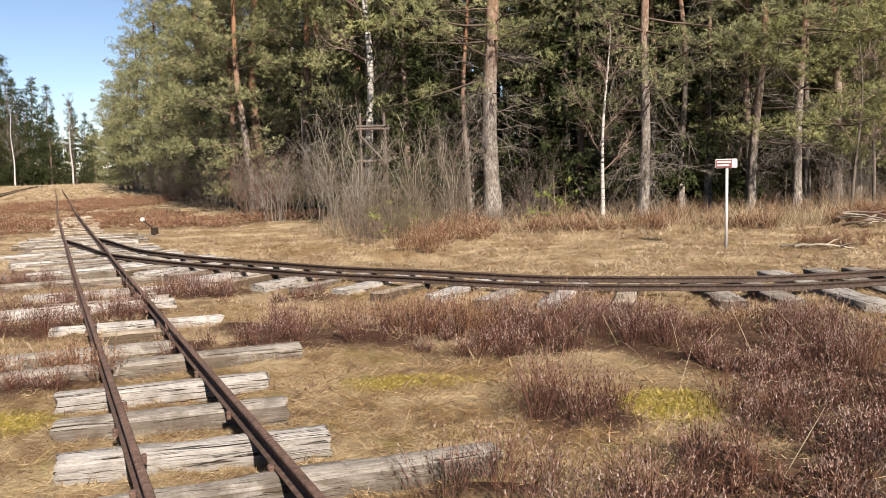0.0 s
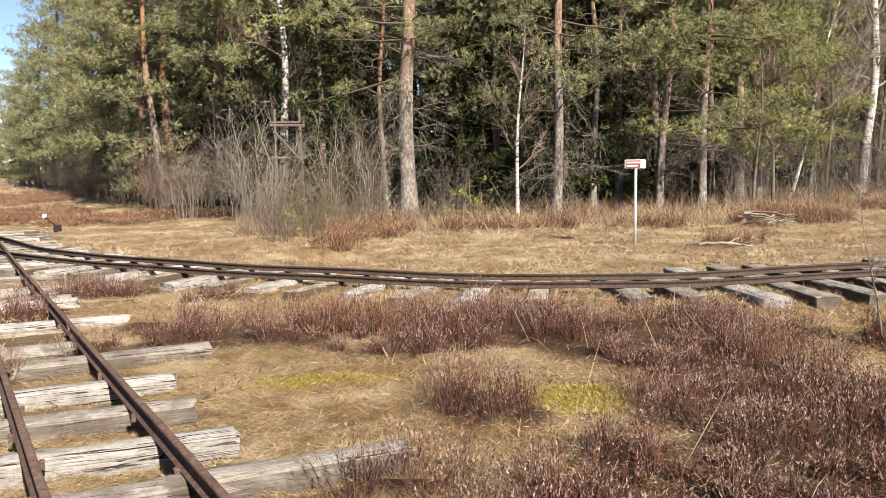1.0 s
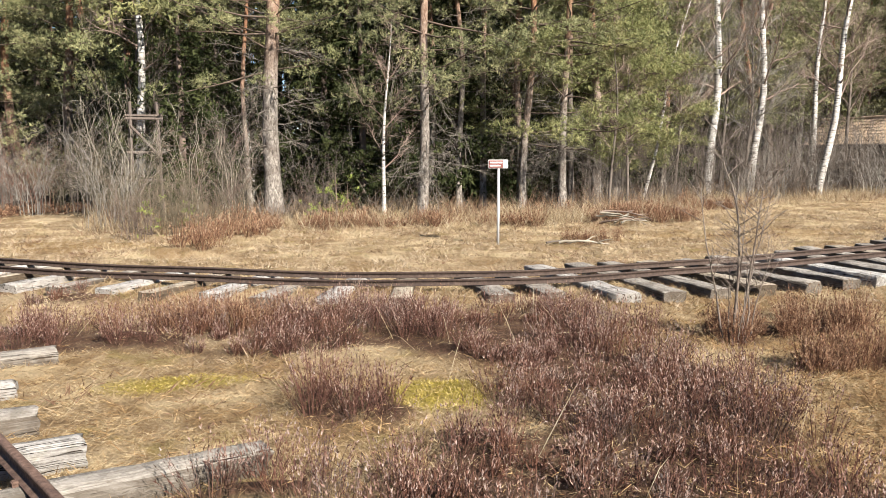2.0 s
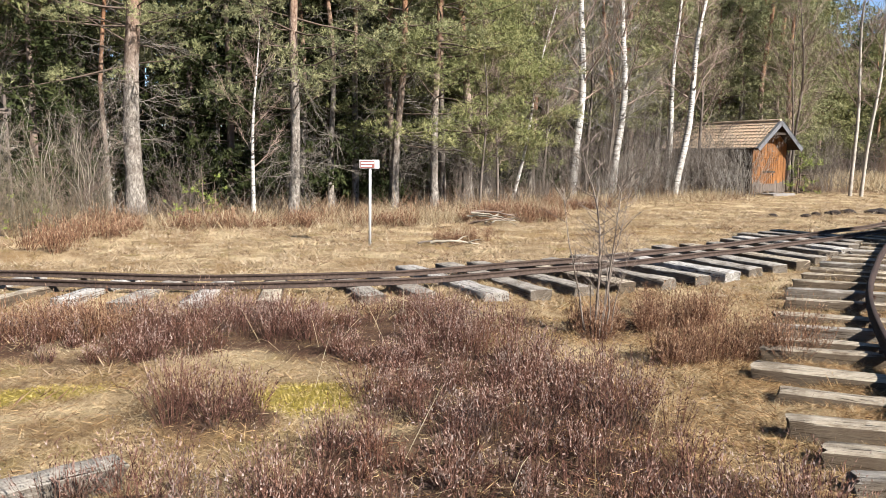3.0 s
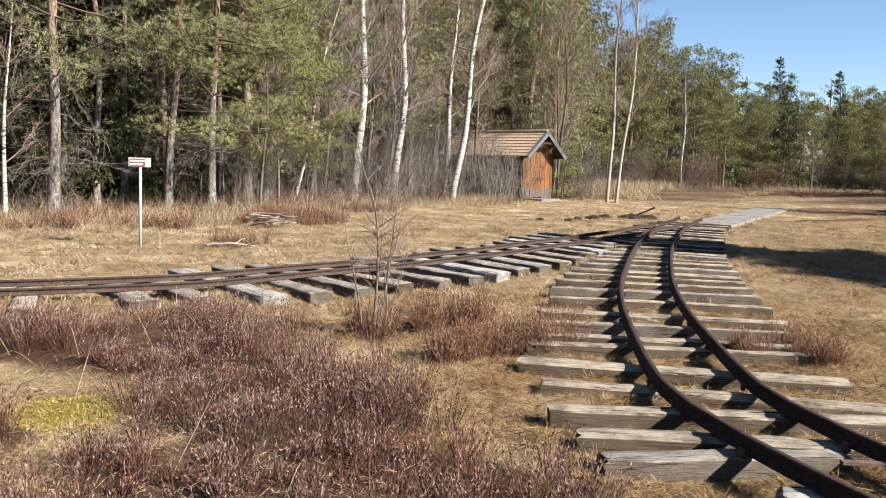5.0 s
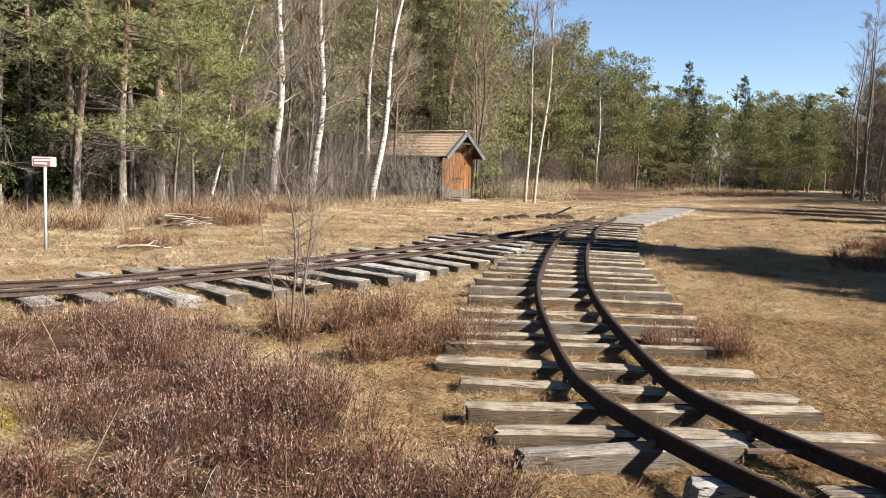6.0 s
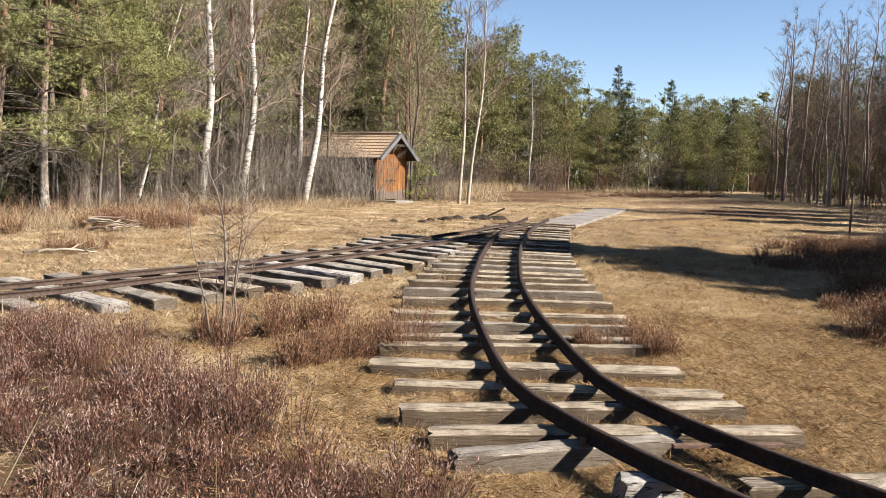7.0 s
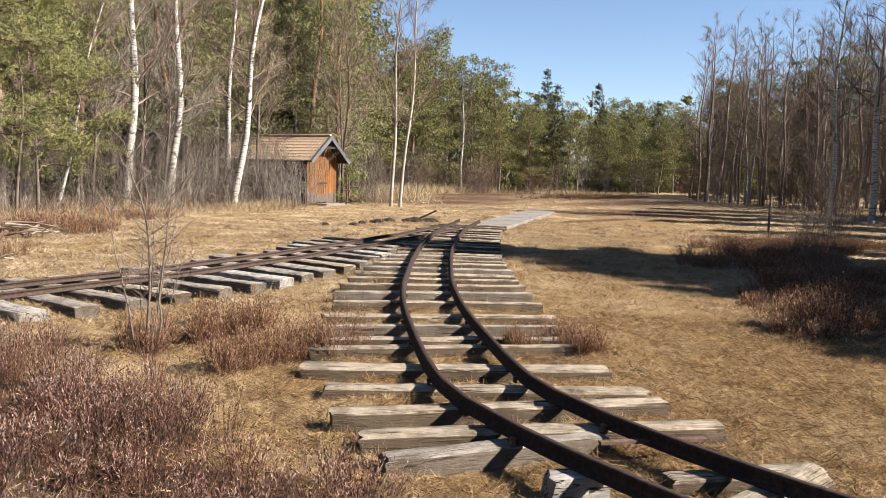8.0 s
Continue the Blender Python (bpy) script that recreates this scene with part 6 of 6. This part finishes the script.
tussocks("dry_grass", "tussocks of dry grass farther out", STRAW_FAR, 524, *open_spots(rng, -8, 24, 7, 19, 12), 24, 0.11, 0.010, 0.08, 0.9)
tussocks("dry_grass", "tussocks of brown grass farther out", STRAW_DULL, 526, *open_spots(rng, -8, 26, 5, 19, 6), 22, 0.10, 0.010, 0.09, 0.8)

# tall pale tufts that stand out before the wood
tx, ty = np.array([7.6, 8.2, 6.7, 7.1, 3.2, 11.4, 14.8]), np.array([17.6, 18.0, 18.2, 17.3, 17.6, 19.4, 21.4])
tussocks("tall_grass", "tall pale tufts of dry grass before the wood", REED, 528, tx, ty, 420, 0.42, 0.009, 0.30, 1.3)

# upright dead stems along the edge and under its trees
ex = rng.uniform(-3, 30, 6500)
ey = np.interp(ex, EDGE[:, 0], EDGE[:, 1]) + rng.uniform(-0.7, 4.5, len(ex))
clump = np.sin(1.7 * ex + np.sin(2.1 * ey)) + np.sin(0.6 * ex) + rng.normal(0, 0.5, len(ex)) > 0.1
straw_field("dead_stems", "upright grey dead stems under the wood edge", TWIG_GREY, 530, ex, ey, 0.75, 0.010, 1.3, clump, category="undergrowth", bent=True)
heather_field("heather", "brown heather before the far wood", HEATH_FAR_SPOTS[9:], RUSTY, 407, 3, 10, 0.3, (28, 70, 24, 36), 0.12, 0.03, 6, spread=0.4)

# the mat of grass goes on round the standpoint and behind it
x, y = scatter(rng, -9, 9, -9, 6, 260)
d = np.hypot(x, y)
az = np.degrees(np.arctan2(x, y))
round_ = ((d < 2.4) | (az < -40) | (az > 96)) & off_sleepers(x, y, 0.10)
straw_field("dry_grass", "flattened dry straw-coloured grass", STRAW, 540, x, y, 0.10, 0.006, 0.25, round_)

# a few tall pale stalks standing in the heather
x, y = scatter(rng, -1.5, 4.2, 2.2, 7.6, 7)
stand = (rng.uniform(0, 1, len(x)) < spots(x, y, HEATH_SPOTS, 0.8)) & off_sleepers(x, y, 0.12)
straw_field("grass_stalks", "tall pale grass stalks standing in heather", REED, 545, x, y, 0.36, 0.003, 1.4, stand, bent=True)

# pale grass over the far field beside the straight track
x, y = scatter(rng, -95, -14, 46, 150, 5)
field = (behind_edge(x, y) < -1.0) & (np.hypot(x, y) < 165)
straw_field("dry_grass", "pale dry grass on the far field", STRAW_FAR, 550, x, y, 0.6, 0.05, 0.3, field)

# ---------------------------------------------------------------- things
def direction_sign(x, y):
    s = thing("direction_sign", "small red and white sign box on a thin grey post", "sign", (x, y, float(height(x, y))), -14)
    part("post", rod((0, 0, -0.2), (0.012, 0, 1.32), 0.024, 12), STEEL, s, "galvanised round post", smooth=True)
    board = part("board", box(-0.17, 0.17, -0.03, 0.03, 1.31, 1.46, 0.008), WHITE_PAINT, s, "white sign box")
    part("panel", box(-0.155, 0.085, -0.0345, -0.029, 1.322, 1.448), RED_PAINT, board, "red panel")
    part("lettering_bar", box(-0.142, 0.072, -0.038, -0.034, 1.398, 1.424), WHITE_PAINT, board, "unreadable white line of writing")
    part("lettering_bar", box(-0.142, 0.04, -0.038, -0.034, 1.345, 1.371), WHITE_PAINT, board, "unreadable white line of writing")
    return s


direction_sign(4.63, 13.50)


def switch_lever(x, y):
    s = thing("switch_lever", "rusty switch lever with a white-painted counterweight", "switch lever", (x, y, -0.06), -20)
    part("base", box(-0.5, 0.2, -0.12, 0.12, 0.0, 0.09, 0.01), WOOD_GREY, s, "grey timber base")
    part("stand", box(-0.06, 0.06, -0.08, 0.08, 0.09, 0.26, 0.015), RUST_DARK, s)
    part("lever_arm", rod((0, 0, 0.22), (-0.34, 0, 0.44), 0.018, 8), RUST_DARK, s)
    bm = bmesh.new()
    bmesh.ops.create_cone(bm, cap_ends=True, segments=20, radius1=0.05, radius2=0.05, depth=0.06, matrix=pose(-0.34, 0, 0.46, 90, 0, 0))
    bmesh.ops.bevel(bm, geom=bm.edges[:], offset=0.012, segments=2, affect="EDGES", clamp_overlap=True)
    part("counterweight", bm, WHITE_PAINT, s, "white-painted round weight")
    return s


switch_lever(-6.95, 20.0)


def hut(x, y, turn):
    """A board hut; the gable faces local -y, the ridge runs along local y."""
    h = thing("board_hut", "small board hut with orange gable and clay-tiled roof", "hut", (x, y, float(height(x, y)) - 0.03), turn)
    W, D, eave, ridge = 2.0, 5.0, 2.2, 3.05
    # gable boards, one by one
    n = 12
    bw = W / n
    for i in range(n):
        x0 = -W / 2 + i * bw
        mid = x0 + bw / 2
        if -0.36 < mid < 0.36:
            bottom = 1.56
        else:
            bottom = 0.12
        top = eave + (ridge - eave) * (1 - abs(mid) / (W / 2 + 0.05)) - 0.08
        if bottom < 1:
            part("board", box(x0 + 0.004, x0 + bw - 0.004, -0.025 - 0.006 * (i % 2), 0.0, bottom, 0.52 + 0.05 * (i % 3), 0.003), BOARD_GREY, h, "greyed weathered board foot")
            bottom = 0.524 + 0.05 * (i % 3)
        part("board", box(x0 + 0.004, x0 + bw - 0.004, -0.025 - 0.006 * (i % 2), 0.0, bottom, top, 0.003), BOARD_ORANGE, h)
    door = part("door", box(-0.36, 0.36, -0.012, 0.008, 0.15, 1.54, 0.004), BOARD_ORANGE, h, "orange plank door")
    for i in range(6):
        part("plank", box(-0.355 + i * 0.12, -0.245 + i * 0.12, -0.03, -0.013, 0.16, 1.53, 0.003), BOARD_ORANGE, door)
    part("kickboard", box(-0.35, 0.35, -0.046, -0.031, 0.17, 0.5, 0.004), BOARD_GREY, door, "grey weathered kickboard")
    part("rail", box(-0.34, 0.34, -0.048, -0.031, 0.95, 1.03, 0.004), BOARD_DARK, door, "dark cross rail")
    part("handle", box(0.2, 0.24, -0.06, -0.031, 0.8, 0.92, 0.006), RUST_DARK, door, "iron handle")
    part("lintel", box(-0.44, 0.44, -0.05, -0.001, 1.545, 1.60, 0.004), BOARD_ORANGE, h)
    for s in (-1, 1):
        part("side_wall", box(s * W / 2 - 0.03, s * W / 2 + 0.03, 0.02, D, 0.05, eave, 0.004), BOARD_DARK, h, "dark boards of the side wall")
        for i in range(18):
            y0 = 0.02 + i * (D - 0.02) / 18
            part("batten", box(s * (W / 2 + 0.042) - 0.012, s * (W / 2 + 0.042) + 0.012, y0, y0 + 0.03, 0.05, eave, 0.002), BOARD_DARK, h)
    part("rear_wall", box(-W / 2, W / 2, D, D + 0.05, 0.05, eave, 0.004), BOARD_DARK, h)
    # roof: two boarded slopes that reach out in front, tiles laid one by one
    over, front = 0.32, 0.55
    run = W / 2 + over
    slope = math.atan2(ridge - eave, W / 2)
    length = run / math.cos(slope)
    for s in (-1, 1):
        m = pose(0, 0, ridge, 0, 0, 0) @ pose(0, 0, 0, 0, math.degrees(slope) * s, 0)
        sgn = s
        x0, x1 = (0.0, length) if s > 0 else (-length, 0.0)
        deck = part("roof_slope", box(x0, x1, -front, D + 0.2, -0.05, -0.01, 0.003), BOARD_DARK, h, "boarded roof slope", m)
        tile = bpy.data.meshes.new("roof_tile")
        bm = bmesh.new()
        for a in range(5):
            for b in range(2):
                bm.verts.new((a * 0.050 - 0.100, b * 0.27 - 0.02, 0.012 * math.sin(a * 1.57) + 0.03 * (1 - b)))
        bm.verts.ensure_lookup_table()
        for a in range(4):
            bm.faces.new([bm.verts[q] for q in (a * 2, a * 2 + 2, a * 2 + 3, a * 2 + 1)])
        got = bmesh.ops.extrude_face_region(bm, geom=bm.faces[:])
        bmesh.ops.translate(bm, verts=[v for v in got["geom"] if isinstance(v, bmesh.types.BMVert)], vec=(0, 0, -0.014))
        bmesh.ops.recalc_face_normals(bm, faces=bm.faces)
        bm.to_mesh(tile)
        bm.free()
        tile.materials.append(TILE)
        rows = 8
        cols = int((D + 0.2 + front - 0.1) / 0.2)
        for r_ in range(rows):
            for c in range(cols):
                u = (length - 0.06) * (r_ + 1) / rows
                jit = (c * 7 + r_ * 13) % 5 * 0.002
                tm = pose(sgn * u, -front + 0.14 + c * 0.2, 0.008 + jit, 0, 0, 90 if s > 0 else -90)
                child("roof_tile", tile, deck, m=tm)
        part("bargeboard", box(x0 - 0.0, x1, -front - 0.03, -front + 0.0, -0.13, 0.03, 0.004), ZINC, h, "grey metal-clad bargeboard", m)
        part("barge_cap", box(x0, x1, -front - 0.045, -front + 0.10, 0.03, 0.045, 0.003), ZINC, h, "grey metal roof edge", m)
    part("ridge_cap", rod((0, -front + 0.05, ridge + 0.03), (0, D + 0.2, ridge + 0.03), 0.07, 10), TILE, h, "clay ridge tiles")
    part("tie_beam", box(-0.62, 0.62, -front + 0.05, -front + 0.13, eave + 0.30, eave + 0.40, 0.005), BOARD_DARK, h)
    part("step", box(-0.75, 0.55, -0.95, -0.06, 0.0, 0.12, 0.02), CONCRETE, h, "pale stone doorstep")
    return h


hut(26.38, 26.37, 5)

# pale slab walkway beyond the junction
wk = thing("slab_walkway", "pale grey slab walkway leading over dry grass", "walkway", (19.9, 13.2, 0.03), 23)
for i in range(12):
    part("slab", box(i * 1.15, i * 1.15 + 1.142, -0.62 - 0.02 * (i % 3), 0.62, -0.06, 0.035 + 0.004 * (i % 2), 0.01), CONCRETE, wk)

# debris heap and leaning plank beside the junction
heap = thing("peat_heap", "small heap of dark peat clods", "peat heap", (20.1, 16.2, 0.0))
rng = np.random.default_rng(61)
for i in range(9):
    bm = bmesh.new()
    bmesh.ops.create_icosphere(bm, subdivisions=2, radius=rng.uniform(0.10, 0.26))
    for v in bm.verts:
        v.co *= 1 + 0.3 * noise.noise(v.co * 5 + Vector((i, 0, 0)))
        v.co.z *= 0.45
    part("clod", bm, PEAT, heap, m=pose(rng.uniform(-1.2, 0.8), rng.uniform(-0.5, 0.5), 0.03))
for n, (x, y) in enumerate([(18.2, 16.4), (17.3, 15.9), (16.6, 16.3)]):
    bm = bmesh.new()
    bmesh.ops.create_icosphere(bm, subdivisions=2, radius=0.13)
    for v in bm.verts:
        v.co *= 1 + 0.3 * noise.noise(v.co * 5 + Vector((n * 3, 0, 0)))
        v.co.z *= 0.5
    me = bpy.data.meshes.new("peat_clod")
    bm.to_mesh(me)
    bm.free()
    me.materials.append(PEAT)
    ob = new("peat_clod", me)
    ob.matrix_world = pose(x, y, 0.03)
    tagged(ob, "single dark peat clod on dry grass", "peat clod", "peat clods")


def fallen_stick(x, y, turn, ln, r, mat, label, rise=2.0, z=0.05):
    g = Geo()
    rg = np.random.default_rng(int(x * 100 + y * 10))
    s = np.linspace(-0.5, 0.5, 9)
    bow = rg.uniform(-0.18, 0.18) * ln * (1 - (2 * s) ** 2)
    path = np.stack([s * ln, bow + rg.normal(0, 0.018, 9) * ln, rg.normal(0, 0.008, 9) + 0.06 * ln * (1 - (2 * s) ** 2)], 1)
    g.tube(path, r * np.linspace(1.1, 0.4, 9), 6)
    for q in (4, 6):
        fork = rg.uniform(0.18, 0.32) * ln
        t = np.linspace(0, 1, 4)
        g.tube(path[q] + np.outer(t * fork, [0.75, rg.choice([-0.6, 0.6]), rg.uniform(0.0, 0.5)]) + rg.normal(0, 0.01, (4, 3)) * t[:, None], r * np.array([0.6, 0.5, 0.35, 0.2]), 5)
    ob = new("fallen_branch", g.mesh("fallen_branch", mat, True))
    ob.matrix_world = pose(x, y, float(height(x, y)) + z, 0, rise, turn)
    return tagged(ob, label, "branch", "fallen branches")


fallen_stick(5.95, 12.85, -18, 0.85, 0.024, TWIG_STEM, "short birch branch lying in dry grass")
fallen_stick(5.55, 13.0, 10, 0.5, 0.018, TWIG_GREY, "grey stick lying in dry grass")
for n, (dx, dy, tn, ln, z) in enumerate([(0, 0, -35, 1.1, 0.14), (0.1, 0.1, -20, 1.2, 0.2), (-0.2, 0.05, -50, 0.9, 0.16), (0.2, -0.1, 15, 0.8, 0.1), (-0.1, -0.1, -28, 1.0, 0.09), (0.0, 0.15, 40, 0.8, 0.12)]):
    fallen_stick(8.55 + dx, 16.5 + dy, tn, ln * 0.95, 0.024, [TWIG_STEM, TWIG_BROWN, TWIG_STEM][n % 3], "pale branch in a heap of cut wood", 14 - 5 * n, z)
plank = thing("leaning_plank", "dark plank leaning on the peat heap", "plank", (20.85, 16.1, 0.0), -48)
part("plank_board", box(-0.36, 0.36, -0.07, 0.07, -0.025, 0.025, 0.005), BOARD_DARK, plank, m=pose(0, 0, 0.2, 0, -26, 0))
stake = thing("wooden_stake", "thin grey wooden stake in the clearing", "stake", (22.6, 6.1, 0.0), 0)
part("stake_shaft", rod((0, 0, -0.2), (0.08, 0, 1.25), 0.03, 7), TWIG_GREY, stake)


def raised_hide(x, y):
    """The remains of a hunting ladder: two rails, rungs and a seat frame."""
    h = thing("raised_hide", "grey wooden ladder hide among shrubs", "hunting hide", (x, y, float(height(x, y))), 8)
    for s in (-1, 1):
        part("leg", rod((s * 0.33, 0, -0.2), (s * 0.30, 0.45, 2.75), 0.036, 7), BOARD_GREY, h)
        part("leg", rod((s * 0.33, 1.5, -0.2), (s * 0.30, 0.75, 2.75), 0.036, 7), BOARD_GREY, h)
    for z in (0.9, 1.55, 2.35):
        part("rung", rod((-0.42, 0.05 + z * 0.14, z), (0.42, 0.05 + z * 0.14, z), 0.035, 7), BOARD_GREY, h)
    part("seat", box(-0.42, 0.42, 0.35, 0.8, 2.40, 2.45, 0.008), BOARD_GREY, h, "weathered seat board")
    part("brace", rod((-0.35, 0.1, 2.2), (0.35, 0.1, 1.4), 0.03, 6), BOARD_GREY, h)
    return h


raised_hide(-1.62, 20.6)
